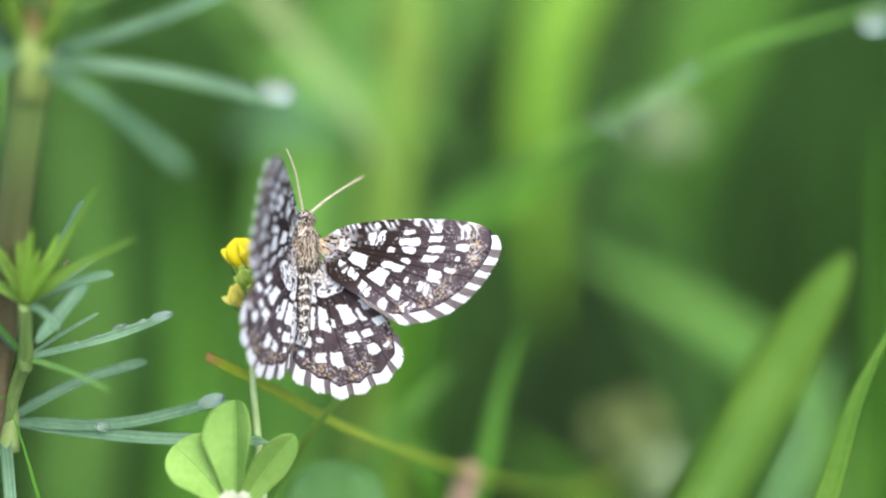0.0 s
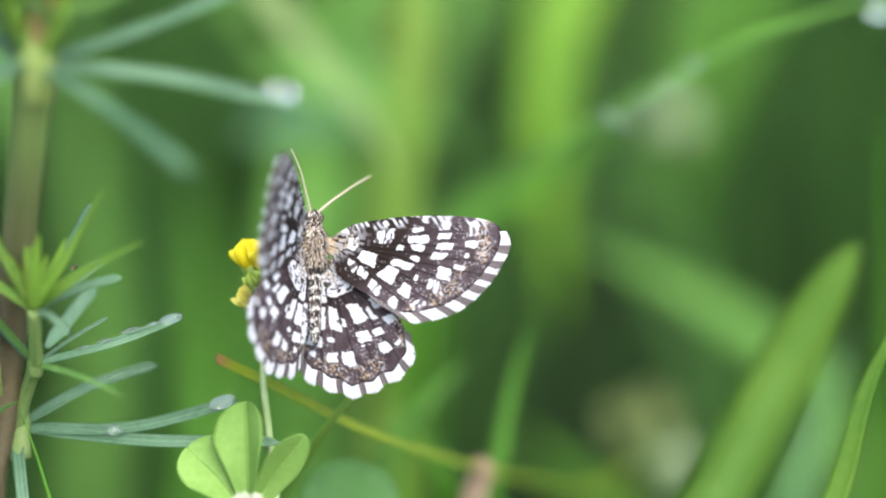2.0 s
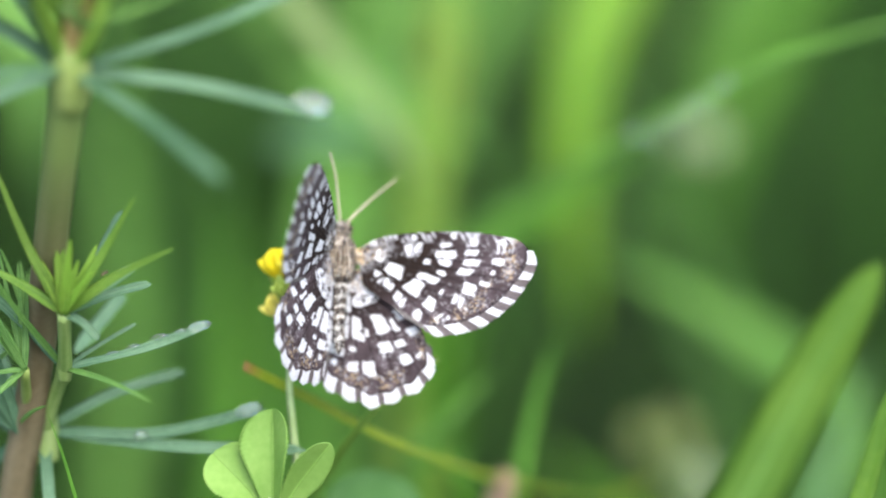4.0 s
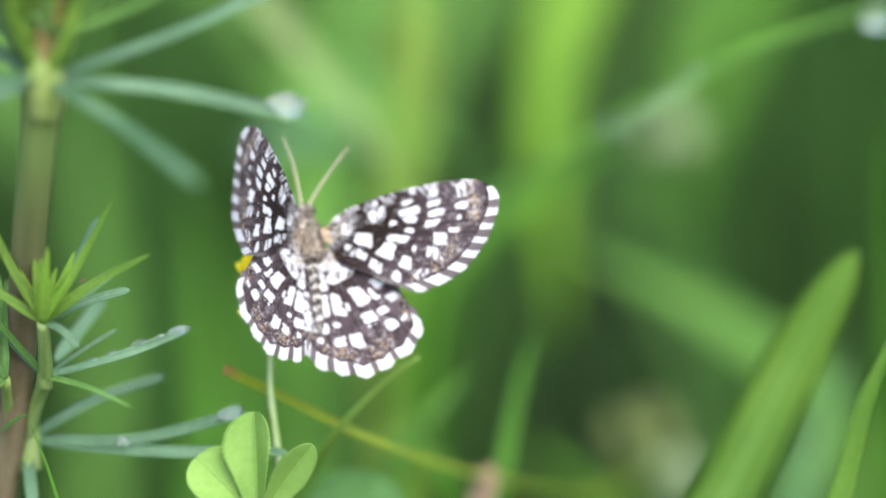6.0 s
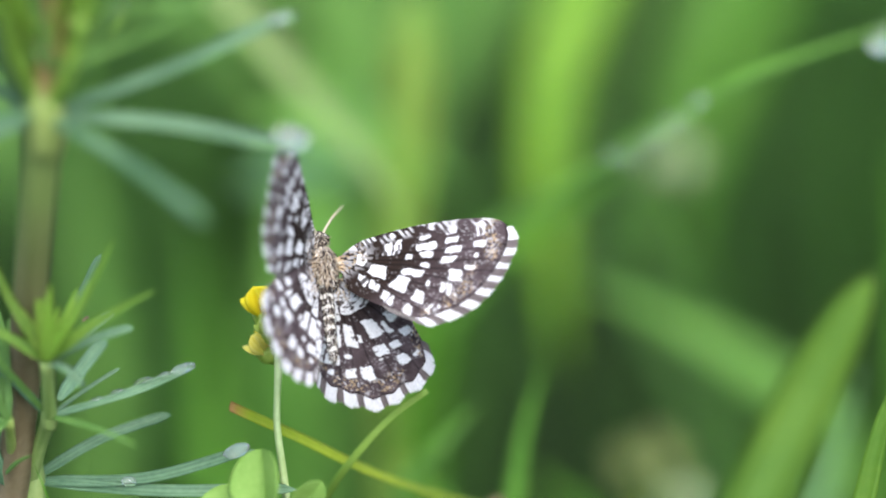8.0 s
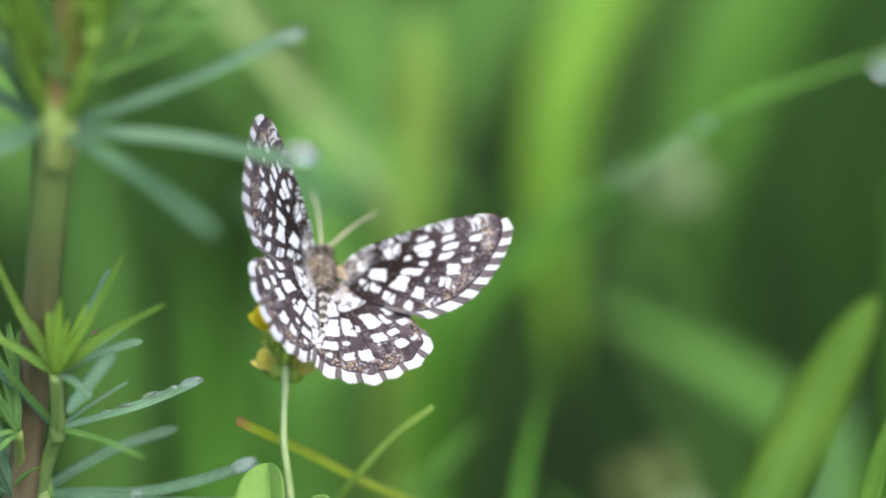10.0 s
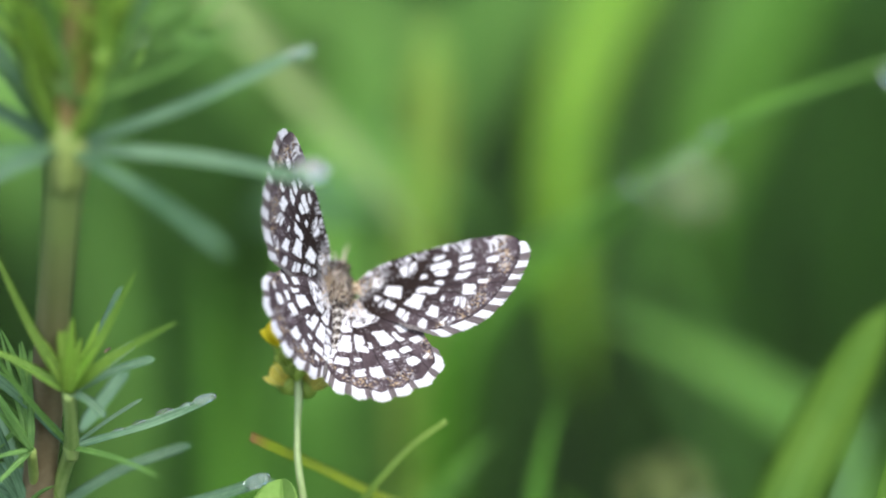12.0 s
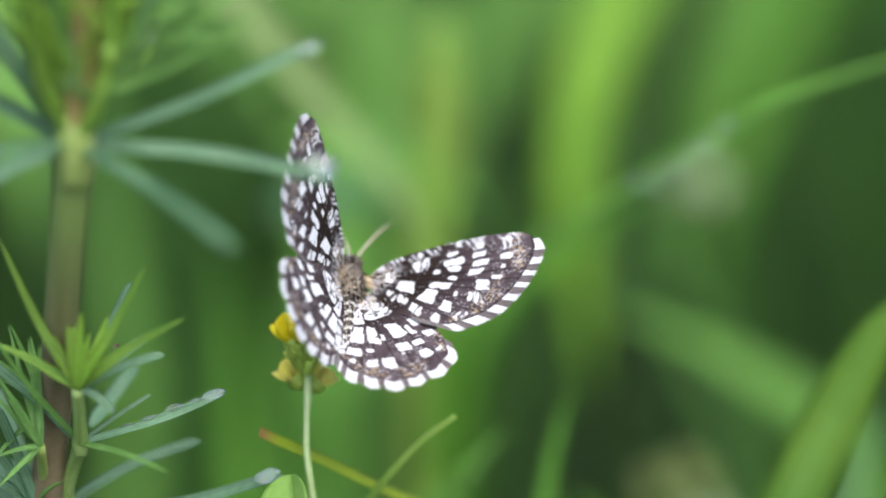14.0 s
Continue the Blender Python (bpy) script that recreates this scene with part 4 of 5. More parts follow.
def wing_arrays(kind, mirror, rows=230, cols=340):
    ang = np.linspace(kind["angles"][0], kind["angles"][-1], cols)
    edge = rim_share(kind, ang)
    rad = np.interp(-ang, -np.array(kind["angles"]), kind["radii"])
    rad = np.convolve(np.pad(rad, 4, "edge"), np.ones(9) / 9, "valid")
    seed, veins = kind["seed"], np.array(kind["veins"])
    if kind is HIND:
        scallop = np.min(np.abs(ang[:, None] - veins[None, :]), 1)
        rad = rad * (1 + 0.006 * np.clip(scallop - 2, -2, 3) * (ang < -37))
    share = np.linspace(0.02, 1, rows)
    S, A = np.meshgrid(share, ang, indexing="ij")
    R = S * (edge * rad)[None, :]
    # the pattern keeps to the outer margin, not to the leading and trailing edges
    lo, hi = kind["margin"]
    ref = np.interp(-np.clip(ang, hi, lo), -ang, rad * edge)
    S = R / ref[None, :]
    x, y = R * np.cos(np.radians(A)), R * np.sin(np.radians(A))
    gap = np.full(A.shape, 99.0)
    for v in veins:
        bend = v + (value_noise(S * 7, np.full_like(S, v), seed + 5) - 0.5) * 1.5
        gap = np.minimum(gap, np.abs(np.radians(A - bend)) * R)
    # white cells between dark cross bands and dark veins, some of them streaked with dark scales
    ragged = (value_noise(x * 3, y * 3, seed) - 0.5) * 0.12 + (value_noise(x * 9, y * 9, seed + 1) - 0.5) * 0.08 + (value_noise(x * 20, y * 20, seed + 2) - 0.5) * 0.05
    white = np.zeros(A.shape)
    for cell in kind["cells"]:
        white = np.maximum(white, cell_cover(cell, A, R, ragged + 0.010))
    streak = value_noise(A * 0.13 + 2 * value_noise(x * 2, y * 2, seed + 8), R * 7.5 + 2.5 * value_noise(x * 1.5, y * 1.5, seed + 9), seed + 10)
    for cell in kind["streaked"]:
        white = np.maximum(white, cell_cover(cell, A, R, ragged * 1.3 - 0.02) * (0.08 + 0.87 * step(0.30, 0.44, streak)))
    # the bases are frosted with pale scales
    frost = step(0.36, 0.58, value_noise(A * 0.22, R * 5 + 2 * value_noise(x * 2, y * 2, seed + 33), seed + 34))
    white = np.maximum(white, (0.55 if kind is HIND else 0.42) * frost * (1 - step(0.14, 0.28, S)) * step(0.03, 0.08, S))
    # scattered dark scales within the cells
    white = white * (1 - 0.75 * step(0.80, 0.88, value_noise(x * 6, y * 6, seed + 17)) * step(0.5, 0.7, value_noise(x * 1.1, y * 1.1, seed + 18)))
    # the leading edge is finely barred
    if kind is FORE:
        ahead = ang > 0.5
        lead = np.interp(x, (edge * rad * np.cos(np.radians(ang)))[ahead], (edge * rad * np.sin(np.radians(ang)))[ahead]) - y
        bars = 0.85 * step(0.54, 0.70, value_noise(x * 5.5 + y * 3, y * 2.2, seed + 12)) * step(0.30, 0.5, value_noise(x * 0.9, y * 0.5, seed + 13) + 0.25 * (x < 6.5))
        near = (1 - step(0.30, 0.85, lead)) * (A > -4) * (x < 10.8)
        white = np.maximum(white * (1 - 0.35 * near), bars * near)
    # stray light scales
    stray = step(0.68, 0.80, value_noise(x * 11, y * 11, seed + 14)) * step(0.60 - 0.22 * step(0.6, 0.7, S), 0.72 - 0.22 * step(0.6, 0.7, S), value_noise(x * 2, y * 2, seed + 15)) * step(0.06, 0.14, gap)
    white = np.maximum(white, 0.28 * stray)
    ground_mix = (step(0.35, 0.85, S) if kind is FORE else 0.35 + 0.65 * step(0.3, 0.6, S)) * (0.7 + 0.7 * (value_noise(x * 2.5, y * 2.5, seed + 16) - 0.5))
    dark = BROWN[None, None] * (1 - ground_mix[..., None]) + UMBER[None, None] * ground_mix[..., None]
    line = (1 - step(0.02, 0.09, gap)) * 0.8 + step(0.965, 0.985, S)
    dark = dark * (1 - 0.6 * np.clip(line, 0, 1)[..., None])
    zone = 0.85 * step(0.82, 0.88, S) * (1 - step(0.945, 0.965, S)) * step(0.35, 0.6, value_noise(x * 1.3, y * 1.3, seed + 22))
    tan = step(0.56, 0.74, value_noise(x * 10, y * 10, seed + 20)) * np.clip(zone + (1 - step(0.10, 0.22, S)) * 0.9, 0, 1)
    white = np.maximum(white, 0.6 * zone * step(0.66, 0.8, value_noise(x * 9, y * 9, seed + 24)))
    dye = dark * (1 - white[..., None]) + (WHITE * 1.0)[None, None] * white[..., None]
    dye = dye * (1 - 0.8 * tan[..., None]) + OCHRE[None, None] * 0.8 * tan[..., None]
    fine = 0.90 + 0.2 * value_noise(A * 3.5, R * 6, seed + 30)
    dye = np.clip(dye * fine[..., None], 0, 0.92)
    # cupped membrane with veins standing proud
    z = 0.035 * (x / 3) ** 2 + 0.018 * np.exp(-(gap / 0.10) ** 2) + 0.05 * np.sin(np.radians(A * 14)) * S ** 2
    fx = -x if mirror else x
    top = np.stack([fx, y, z], -1).reshape(-1, 3) / 1000
    under = np.stack([fx, y, z - 0.05], -1).reshape(-1, 3) / 1000
    n = rows * cols
    i, j = np.meshgrid(np.arange(rows - 1), np.arange(cols - 1), indexing="ij")
    a = (i * cols + j).ravel()
    q = np.stack([a, a + 1, a + cols + 1, a + cols], 1)
    if not mirror:
        q = q[:, ::-1]
    rim = [(rows - 1) * cols + k for k in range(cols)]
    walls = [(k, k + 1, k + 1 + n, k + n) for k in rim[:-1]]
    walls += [(k * cols, (k + 1) * cols, (k + 1) * cols + n, k * cols + n) for k in range(rows - 1)]
    walls += [(k * cols + cols - 1, (k + 1) * cols + cols - 1, (k + 1) * cols + cols - 1 + n, k * cols + cols - 1 + n) for k in range(rows - 1)]
    faces = q.tolist() + (q[:, ::-1] + n).tolist() + walls
    verts = np.concatenate([top, under])
    dye = np.concatenate([dye.reshape(-1, 3)] * 2)
    rimline = np.stack([fx[-1], y[-1], z[-1]], -1)
    return verts, faces, np.concatenate([dye, np.ones((len(dye), 1))], 1), (ang, rad, edge, rimline)


def fringe_arrays(kind, outline, mirror):
    """The chequered fringe: fine flat hairs side by side along the outer margin."""
    ang, rad, edge, rim = outline
    bare = rad * (1 - edge)
    rng = np.random.RandomState(kind["seed"])
    lo, hi = kind["margin"]
    veins = np.array(kind["veins"])
    verts, faces, dye = [], [], []
    for a in np.arange(lo, kind["hairs"], -0.075 if kind is FORE else -0.10):
        k = np.interp(-a, -ang, np.arange(len(ang)))
        r0 = np.array([np.interp(k, np.arange(len(ang)), rim[:, c]) for c in range(3)])
        full = np.interp(-a, -ang, rad)
        run = np.interp(-a, -ang, bare) * rng.uniform(0.84, 1.05)
        tilt = np.radians(a + rng.uniform(-5, 5))
        way = np.array([np.cos(tilt) * (-1 if mirror else 1), np.sin(tilt), rng.uniform(-0.06, 0.06)])
        across = np.array([-way[1], way[0], 0]) * rng.uniform(0.022, 0.035)
        far = np.min(np.abs(veins - a)) * np.pi / 180 * full
        width = 0.27 if kind is FORE else 0.22
        tone = np.array((0.14, 0.12, 0.12)) * rng.uniform(0.7, 1.3) if far < width * rng.uniform(0.85, 1.1) else WHITE * rng.uniform(0.80, 1.0)
        if a < hi:  # the inner margin is edged with pale grey hair
            tone = np.array((0.17, 0.155, 0.15)) * rng.uniform(0.6, 1.4)
        b = len(verts)
        foot = r0 - way * 0.12 + np.array([0, 0, 0.012 + rng.uniform(0, 0.02)])
        for s, w in ((0, 1.0), (0.6, 1.0), (1.0, 0.45)):
            p = foot + way * (run + 0.12) * s
            verts += [(p - across * w) / 1000, (p + across * w) / 1000]
            dye += [(*np.clip(tone, 0, 0.88), 1)] * 2
        faces += [(b, b + 1, b + 3, b + 2), (b + 2, b + 3, b + 5, b + 4)]
    return verts, faces, dye


def hair_arrays(count, place, length, seed, tones, wide=0.03):
    """Hairs growing from a surface; place(rng) gives a root (mm), an outward normal and the lie of the hair."""
    rng = random.Random(seed)
    verts, faces, dye = [], [], []
    for _ in range(count):
        root, out, lie = place(rng)
        way = (out * 0.45 + lie + Vector((rng.gauss(0, 0.18), rng.gauss(0, 0.18), rng.gauss(0, 0.18)))).normalized()
        across = way.cross(out)
        if across.length < 1e-6:
            continue
        across = across.normalized() * wide * rng.uniform(0.7, 1.2)
        run, tone = rng.uniform(*length), tones[min(int(rng.random() * len(tones)), len(tones) - 1)]
        b, k = len(verts), rng.uniform(0.8, 1.15)
        for s, w in ((0, 1), (0.6, 0.8), (1, 0.15)):
            p = root + way * run * s - out * (0.12 * run * s * s)
            verts += [(p - across * w) / 1000, (p + across * w) / 1000]
            dye += [(*[min(0.85, c * k) for c in tone], 1)] * 2
        faces += [(b, b + 1, b + 3, b + 2), (b + 2, b + 3, b + 5, b + 4)]
    return verts, faces, dye


def lathe(profile, rings, sides, tone, squash=0.85):
    """A body along y from (y, radius) stations in mm; tone(y, angle) gives the colour."""
    ys = np.linspace(profile[0][0], profile[-1][0], rings)
    rs = np.interp(ys, [p[0] for p in profile], [p[1] for p in profile])
    verts, dye, faces = [], [], []
    for y, r in zip(ys, rs):
        for q in range(sides):
            a = 2 * math.pi * q / sides
            verts.append((r * math.cos(a) / 1000, y / 1000, r * squash * math.sin(a) / 1000))
            dye.append((*tone(y, a), 1))
    for i in range(rings - 1):
        for q in range(sides):
            a, b = i * sides + q, i * sides + (q + 1) % sides
            faces.append((a, a + sides, b + sides, b))
    faces += [tuple(range(sides)), tuple((rings - 1) * sides + q for q in range(sides - 1, -1, -1))]
    return verts, faces, dye


def build_moth():
    moth = thing("moth", FOCUS, "small moth with white wings latticed in dark brown", "moth")
    speckle = lambda y, a: tuple(BROWN * (1 + 4 * noise.noise((y * 3, math.cos(a) * 3, math.sin(a) * 3)) ** 2))

    def rings_of(y, a):
        k = (y * 1.45 + 0.1 * math.sin(3 * a)) % 1
        pale = 1 if k > 0.74 + 0.12 * noise.noise((y * 9, a * 2, 3)) else 0
        spots = 0.4 if noise.noise((y * 6, a * 3, 9)) > 0.34 else 0
        return tuple(BROWN * (1 - max(pale, spots)) + np.array((0.70, 0.68, 0.62)) * max(pale, spots))

    v, f, d = lathe([(-1.5, 0.62), (-1.1, 0.8), (-0.3, 0.98), (0.5, 0.92), (1.0, 0.62), (1.3, 0.30)], 24, 28, speckle, 0.95)
    thorax = part("thorax", mesh_of("thorax", v, f, HAIR, dye=d), moth, "furry brown and buff thorax")
    v, f, d = lathe([(-6.6, 0.08), (-6.3, 0.24), (-5.4, 0.37), (-3.6, 0.43), (-1.9, 0.50), (-1.0, 0.55)], 70, 28, rings_of, 0.92)
    abdomen = part("abdomen", mesh_of("abdomen", v, f, HAIR, dye=d), moth, "brown abdomen with thin pale rings")
    v, f, d = lathe([(1.05, 0.35), (1.25, 0.52), (1.65, 0.56), (2.0, 0.42), (2.2, 0.12)], 16, 22, speckle, 0.95)
    head = part("head", mesh_of("head", v, f, HAIR, dye=d), moth, "buff furry head")
    for side in (-1, 1):
        v, f = ball_arrays(0.00030)
        part("eye", mesh_of("eye", v, f, EYE_MAT), head, "dark round eye", pose(side * 0.00046, 0.0017, 0.00005))

    def on_thorax(rng):
        y, a = rng.uniform(-1.4, 1.2), rng.uniform(-0.3, math.pi + 0.3)
        r = np.interp(y, (-1.5, -1.1, -0.3, 0.5, 1.0, 1.3), (0.62, 0.8, 0.98, 0.92, 0.62, 0.3))
        out = Vector((math.cos(a), 0, math.sin(a)))
        return Vector((r * math.cos(a), y, 0.95 * r * math.sin(a))), out, Vector((0.1 * math.cos(a), -0.8, 0))

    def on_head(rng):
        y, a = rng.uniform(1.15, 2.1), rng.uniform(0, 2 * math.pi)
        out = Vector((math.cos(a), 0.3, math.sin(a))).normalized()
        r = np.interp(y, (1.05, 1.25, 1.65, 2.0, 2.2), (0.35, 0.52, 0.56, 0.42, 0.12))
        return Vector((r * math.cos(a), y, 0.95 * r * math.sin(a))), out, Vector((0, -0.5, 0))

    def on_abdomen(rng):
        y, a = rng.uniform(-6.3, -1.2), rng.uniform(-0.3, math.pi + 0.3)
        r = np.interp(y, (-6.6, -6.3, -5.4, -3.6, -1.9), (0.08, 0.24, 0.37, 0.43, 0.50))
        out = Vector((math.cos(a), 0, math.sin(a)))
        return Vector((r * math.cos(a), y, 0.92 * r * math.sin(a))), out, Vector((0, -1.4, 0))

    fur = [(0.62, 0.54, 0.42), (0.045, 0.03, 0.022), (0.46, 0.38, 0.28), (0.66, 0.62, 0.55), (0.26, 0.20, 0.14), (0.05, 0.035, 0.026)]
    for name, owner, count, where, length in (("fur", thorax, 1500, on_thorax, (0.25, 0.55)), ("fur", head, 420, on_head, (0.2, 0.4)), ("fur", abdomen, 380, on_abdomen, (0.18, 0.38))):
        v, f, d = hair_arrays(count, where, length, count, fur if owner is not abdomen else [(0.04, 0.03, 0.025), (0.05, 0.04, 0.035), (0.70, 0.69, 0.66), (0.22, 0.18, 0.14)])
        part(name, mesh_of(name, v, f, HAIR, dye=d, smooth=False), owner)
    # shoulder tufts
    for side in (-1, 1):
        v, f, d = hair_arrays(160, lambda rng: (Vector((side * rng.uniform(0.5, 1.5), rng.uniform(-0.5, 0.35), 0.55 + rng.uniform(0, 0.15))), Vector((0, 0, 1)), Vector((side * 0.9, -0.4, 0))), (0.5, 1.0), 77 + side, [(0.58, 0.44, 0.28), (0.66, 0.58, 0.45), (0.42, 0.30, 0.17), (0.07, 0.05, 0.04)], 0.04)
        part("shoulder_tuft", mesh_of("shoulder_tuft", v, f, HAIR, dye=d, smooth=False), thorax, "tuft of buff hair")
    # antennae, each at its own base so that it can swing
    feelers = []
    for side in (-1, 1):
        n = 40
        pts = smooth_path([(0, 0, 0), (0, 0.0015, 0.0001), (side * 0.00008, 0.003, 0.0003), (side * 0.0003, 0.0046, 0.0003)], n)
        verts, faces, dye = [], [], []
        for i, p in enumerate(pts):
            r = (0.085 - 0.04 * i / n) / 1000 * (1.18 if i % 2 else 0.9)
            for q in range(6):
                a = math.pi * q / 3
                verts.append(p + Vector((r * math.cos(a), 0, r * math.sin(a))))
                dye.append((0.60, 0.54, 0.40, 1) if i % 2 else (0.38, 0.32, 0.22, 1))
        for i in range(n):
            for q in range(6):
                a, b = i * 6 + q, i * 6 + (q + 1) % 6
                faces.append((a, b, b + 6, a + 6))
        ob = part("antenna", mesh_of("antenna", verts, faces, HAIR, dye=dye), moth, "thin buff antenna")
        ob.location = (side * 0.00022, 0.00195, 0.0002)
        feelers.append(ob)
    # legs gripping the flower
    for side in (-1, 1):
        for k, y in enumerate((0.7, 0.0, -0.7)):
            a = [Vector((side * 0.4, y, -0.6)), Vector((side * 1.3, y + 0.5 - k * 0.5, -1.1)), Vector((side * 1.6, y + 0.7 - k * 0.8, -2.4)), Vector((side * 1.5, y + 0.9 - k * 1.0, -3.4))]
            v, f, uv = tube_arrays([q / 1000 for q in a], [0.24, 0.2, 0.14, 0.09], n=14, sides=6)
            part("leg", mesh_of("leg", v, f, HAIR, dye=[(0.30, 0.24, 0.17, 1) if (i // 12) % 2 else (0.10, 0.07, 0.05, 1) for i in range(len(v))]), moth)
    wings = {}
    for name, kind, mirror in (("right_forewing", FORE, False), ("left_forewing", FORE, True), ("right_hindwing", HIND, False), ("left_hindwing", HIND, True)):
        v, f, d, outline = wing_arrays(kind, mirror)
        wings[name] = part("forewing" if kind is FORE else "hindwing", mesh_of(name, v, f, SCALES, dye=d), moth, "white wing latticed with dark brown bands and veins")
        v, f, d = fringe_arrays(kind, outline, mirror)
        part("fringe", mesh_of("fringe", v, f, SCALES, dye=d, smooth=False), wings[name], "fringe chequered in white and grey-brown")
    return moth, wings, feelers


moth, wings, feelers = build_moth()

FORE_HINGE, HIND_HINGE = (0.75, 0.2, 0.5), (0.65, -1.2, 0.42)


def wing_pose(side, hinge, lift, sweep, twist):
    """A wing at its hinge, lifted, swept forward and twisted by degrees; side 1 is the right, -1 the left."""
    return pose(side * hinge[0] / 1000, hinge[1] / 1000, hinge[2] / 1000) @ pose(0, 0, 0, 0, -side * lift, 0) @ pose(0, 0, 0, twist) @ pose(0, 0, 0, 0, 0, side * sweep)


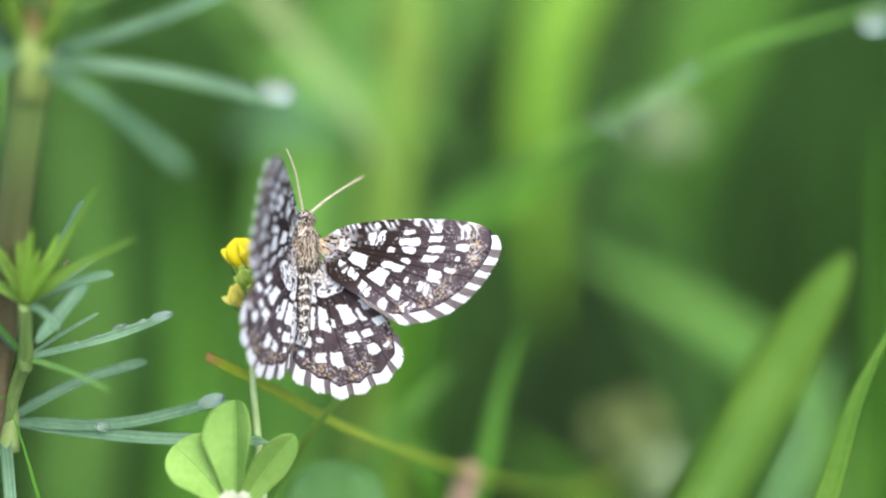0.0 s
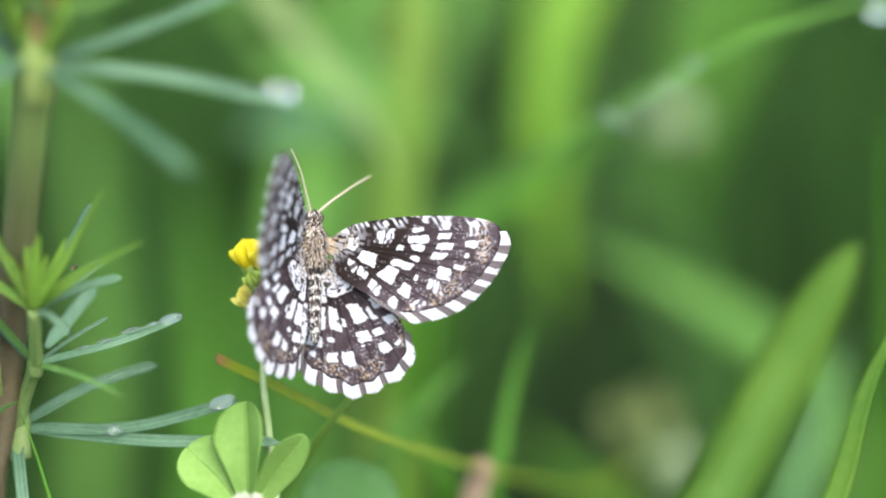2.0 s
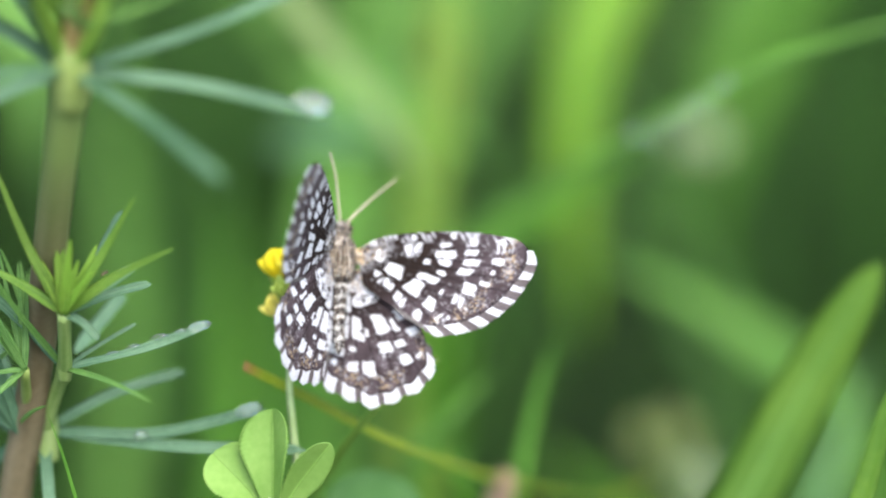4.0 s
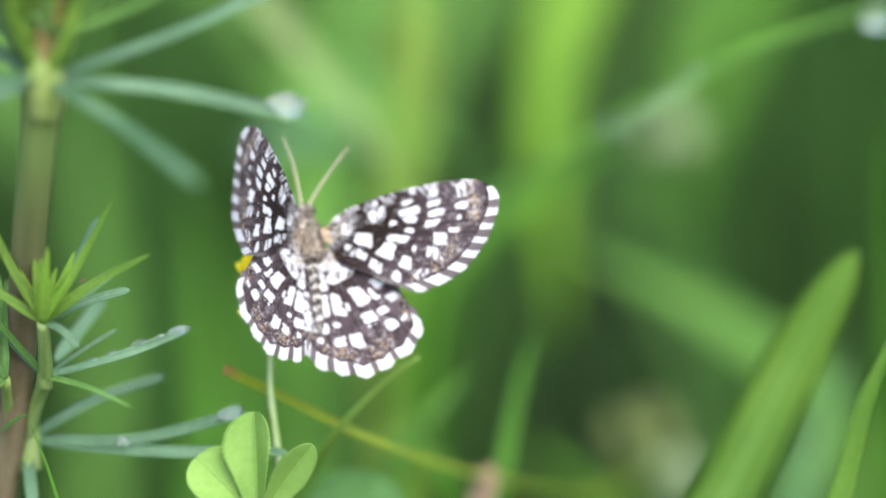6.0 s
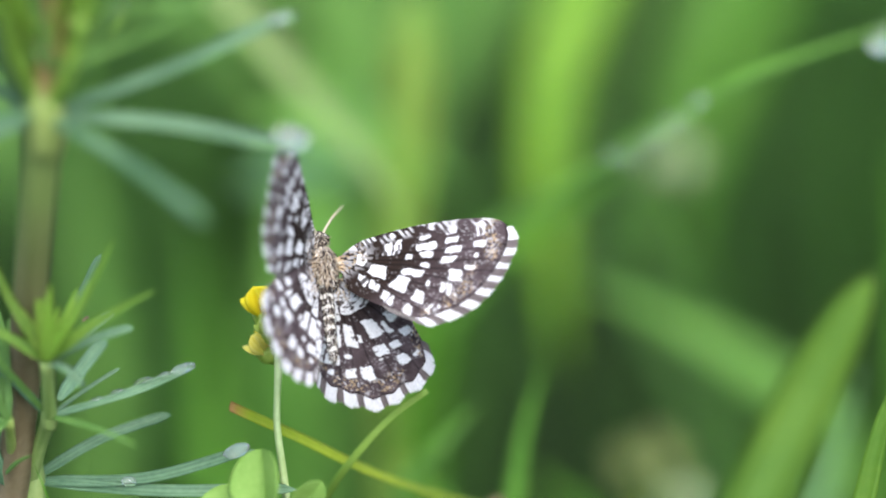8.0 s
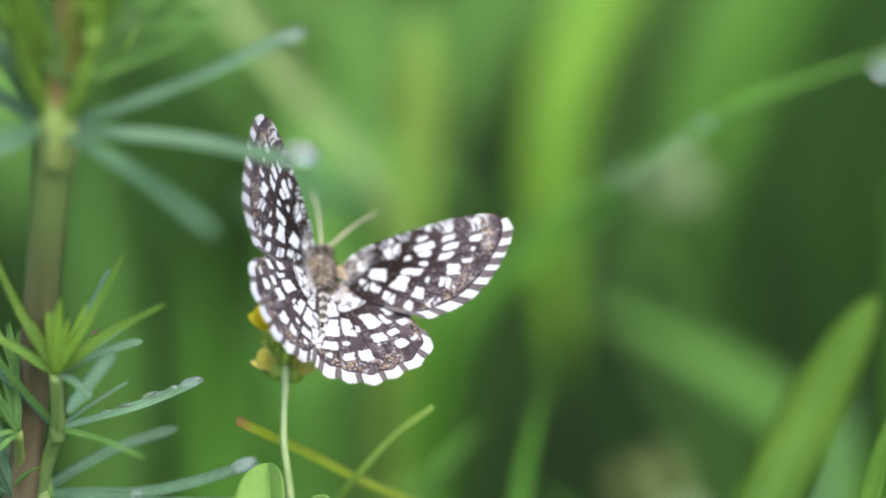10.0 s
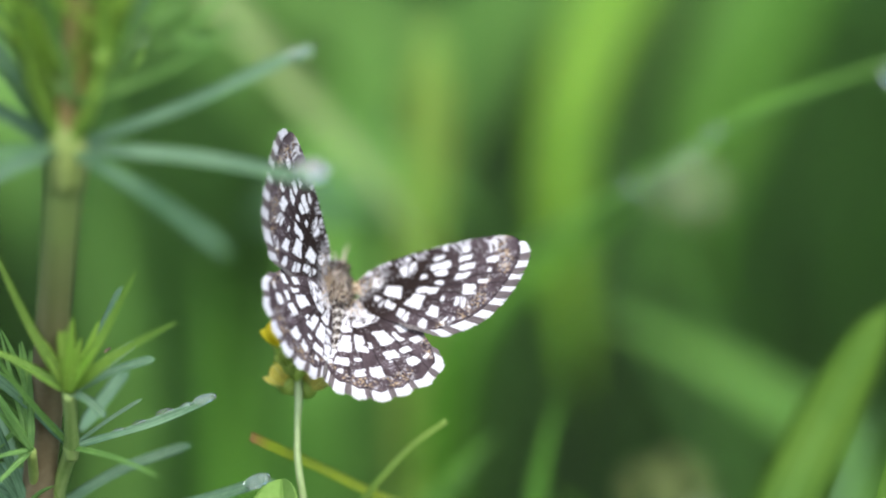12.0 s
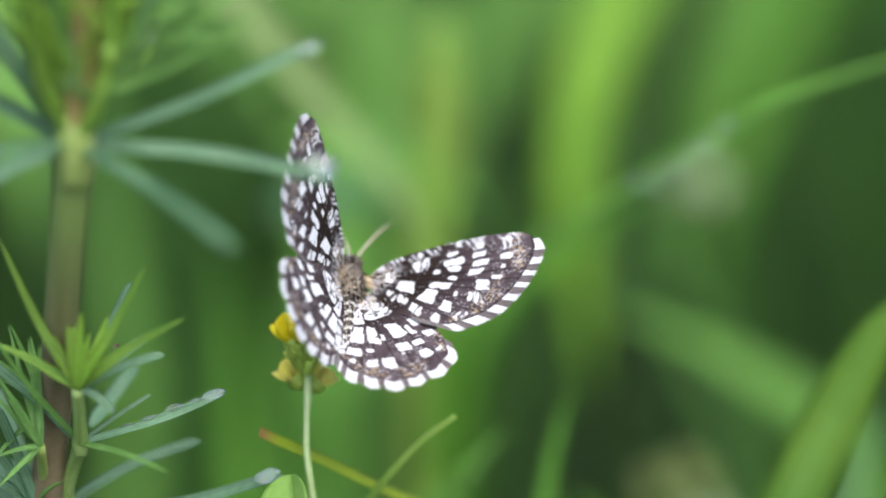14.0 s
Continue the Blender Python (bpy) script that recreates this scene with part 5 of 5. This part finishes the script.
def motions():
    # seconds, the moth's place (m) and turn (degrees)
    walk(moth, [(t, pose(*p)) for t, *p in [
        (0, -0.00812, 0.00107, 0.21933, 61.21, 15.35, 27.79),
        (0.5, -0.00809, 0.00101, 0.21937, 63.86, 12.91, 26.75),
        (1, -0.00809, 0.00105, 0.21937, 63.95, 13.51, 27.16),
        (1.5, -0.00807, 0.00099, 0.21932, 63.60, 13.19, 27.36),
        (2, -0.00806, 0.00102, 0.21935, 64.10, 12.57, 27.03),
        (2.5, -0.00815, 0.00105, 0.21935, 64.60, 13.80, 26.97),
        (3, -0.00810, 0.00101, 0.21937, 64.12, 13.42, 26.53),
        (3.2, -0.00809, 0.00109, 0.21939, 63.17, 13.48, 26.19),
        (5.3, -0.00830, 0.00233, 0.21906, 61.18, 17.96, 25.94),
        (5.5, -0.00893, 0.00317, 0.21950, 58.58, 11.45, 22.24),
        (6, -0.00879, 0.00228, 0.22021, 55.37, 9.20, 25.72),
        (6.5, -0.00881, 0.00151, 0.22047, 50.48, 9.41, 28.62),
        (7, -0.00838, 0.00010, 0.22075, 50.69, 9.22, 31.02),
        (7.2, -0.00825, 0.00018, 0.22120, 59.95, 4.77, 32.27),
        (9.3, -0.00816, 0.00379, 0.22010, 44.63, 24.94, 15.37),
        (9.5, -0.00847, 0.00384, 0.22032, 42.11, 23.87, 14.52),
        (10, -0.00866, 0.00399, 0.22055, 35.67, 22.88, 13.93),
        (10.5, -0.00855, 0.00384, 0.22062, 34.96, 23.56, 12.80),
        (11, -0.00853, 0.00369, 0.22063, 35.96, 22.09, 13.51),
        (11.5, -0.00856, 0.00359, 0.22068, 36.19, 22.17, 13.96),
        (12, -0.00842, 0.00350, 0.22069, 36.02, 24.33, 13.47),
        (12.5, -0.00851, 0.00333, 0.22084, 35.62, 23.89, 13.12),
        (13, -0.00839, 0.00298, 0.22090, 36.38, 25.19, 14.53),
        (13.5, -0.00837, 0.00262, 0.22109, 33.22, 26.64, 12.70),
        (14, -0.00819, 0.00225, 0.22120, 32.33, 27.29, 12.86),
    ]])
    # seconds, then lift, sweep and twist of right forewing, left forewing, right hindwing, left hindwing
    beats = [
        (0, 40.4, -0.5, -3.1, 44.7, 14.7, 15.9, 41.0, -6.6, 11.9, 32.4, 8.6, 7.6),
        (0.5, 37.5, 0.4, -7.2, 46.3, 19.1, 15.5, 39.9, -5.8, 10.6, 33.0, 13.9, 3.8),
        (1, 37.2, 0.2, -7.3, 45.5, 18.5, 15.7, 37.9, -5.3, 10.1, 31.9, 13.0, 4.4),
        (1.5, 38.2, 0.0, -5.7, 45.6, 19.6, 16.0, 35.7, -5.8, 8.1, 32.5, 14.9, 4.3),
        (2, 38.2, 0.0, -5.2, 45.7, 20.3, 16.1, 37.8, -6.0, 9.3, 32.1, 15.5, 4.2),
        (2.5, 37.6, 1.0, -7.5, 45.8, 19.2, 15.2, 38.4, -4.7, 10.0, 32.3, 13.9, 3.3),
        (3, 38.5, 0.7, -6.3, 45.9, 19.6, 15.5, 38.0, -5.2, 8.9, 32.6, 14.5, 3.7),
        (3.2, 38.3, -1.0, -3.4, 46.7, 17.5, 16.1, 36.2, -7.1, 8.6, 33.0, 11.5, 5.4),
        (5.3, 34.1, 2.1, -2.7, 40.9, 19.2, 20.9, 38.4, -5.3, 4.6, 27.7, 15.2, 4.8),
        (5.5, 37.3, 5.1, -1.4, 37.3, 24.5, 17.5, 27.8, -3.1, -1.0, 21.7, 19.1, -1.4),
        (6, 37.2, 4.0, -1.3, 39.8, 24.4, 19.6, 27.7, -3.4, 0.3, 26.8, 18.9, 2.0),
        (6.5, 40.9, 0.6, -0.2, 41.5, 18.1, 23.9, 29.8, -5.1, 0.5, 27.9, 14.9, 7.4),
        (7, 41.6, -2.3, -4.4, 42.6, 21.0, 24.7, 29.7, -8.5, -6.5, 29.0, 19.8, 6.8),
        (7.2, 41.3, 0.2, -14.5, 41.4, 32.4, 20.3, 32.7, -7.1, 32.0, 33.0, 29.7, 1.6),
        (9.3, 37.5, 5.8, 4.9, 42.8, 20.7, 18.2, 25.8, 0.1, -1.2, 31.5, 16.9, 0.0),
        (9.5, 39.6, 7.2, 4.3, 38.9, 20.1, 18.3, 26.8, 1.5, -4.0, 26.9, 17.1, -1.0),
        (10, 41.1, 7.7, 7.0, 38.8, 20.0, 15.4, 27.5, 3.2, -3.7, 28.9, 15.9, -1.9),
        (10.5, 40.1, 8.0, 5.4, 39.8, 19.6, 17.3, 27.4, 3.1, -4.4, 28.8, 16.0, -1.4),
        (11, 39.2, 7.3, 5.3, 40.3, 20.1, 18.2, 27.2, 1.8, -4.4, 29.1, 16.6, -0.1),
        (11.5, 39.5, 7.1, 5.7, 39.7, 20.2, 17.7, 27.7, 1.5, -3.5, 28.6, 16.4, -0.1),
        (12, 40.1, 7.0, 5.2, 40.2, 19.9, 17.3, 28.2, 1.4, -4.1, 29.1, 16.4, 0.1),
        (12.5, 39.8, 7.4, 6.4, 40.0, 20.0, 17.1, 27.6, 2.1, -4.0, 29.3, 16.1, -0.4),
        (13, 40.8, 6.5, 5.1, 40.6, 19.6, 17.3, 28.2, 1.5, -4.2, 30.5, 16.1, 0.6),
        (13.5, 41.5, 7.0, 6.6, 40.5, 19.7, 16.0, 28.6, 2.5, -4.9, 30.3, 16.1, -0.4),
        (14, 40.6, 6.7, 6.8, 41.1, 19.9, 17.1, 28.4, 1.8, -3.6, 30.9, 16.2, 1.1),
    ]
    for k, (name, side, hinge) in enumerate((("right_forewing", 1, FORE_HINGE), ("left_forewing", -1, FORE_HINGE), ("right_hindwing", 1, HIND_HINGE), ("left_hindwing", -1, HIND_HINGE))):
        walk(wings[name], [(row[0], wing_pose(side, hinge, *row[1 + 3 * k:4 + 3 * k])) for row in beats])
    # seconds, then turn in the moth's plane and lift of the left and the right antenna
    for k, side in enumerate((-1, 1)):
        walk(feelers[k], [(row[0], pose(side * 0.00022, 0.00195, 0.0002) @ pose(0, 0, 0, row[2 + 2 * k], 0, row[1 + 2 * k])) for row in [
            (0, 29, 20, -49, 4),
            (0.5, 26, 16, -52, 0),
            (1, 29, 20, -52, 0),
            (1.5, 29, 24, -52, 0),
            (2, 26, 16, -52, 0),
            (2.5, 29, 20, -52, -4),
            (3, 20, 20, -49, 4),
            (3.2, 20, 20, -48, 4),
            (5.3, -5, -40, -24, 16),
            (5.5, -7, -46, -22, 20),
            (6, 11, 8, -31, 26),
            (6.5, -10, -32, -34, 4),
            (6.75, 37, 10, -48, -8),
            (7, 80, 50, -64, -20),
            (7.2, 80, 50, -62, -24),
            (9.3, -19, -48, -25, -44),
            (9.5, -19, -48, -25, -44),
            (10, 5, -8, -37, 4),
            (10.5, 8, -20, -28, 8),
            (11, 5, -20, -37, 4),
            (11.5, 2, -8, -34, 4),
            (12, -19, -48, -16, -36),
            (12.5, -7, -36, -19, -4),
            (13, -7, -12, -46, -12),
            (13.5, -13, -36, -31, 8),
            (14, -10, -36, -25, -4),
        ]])


motions()
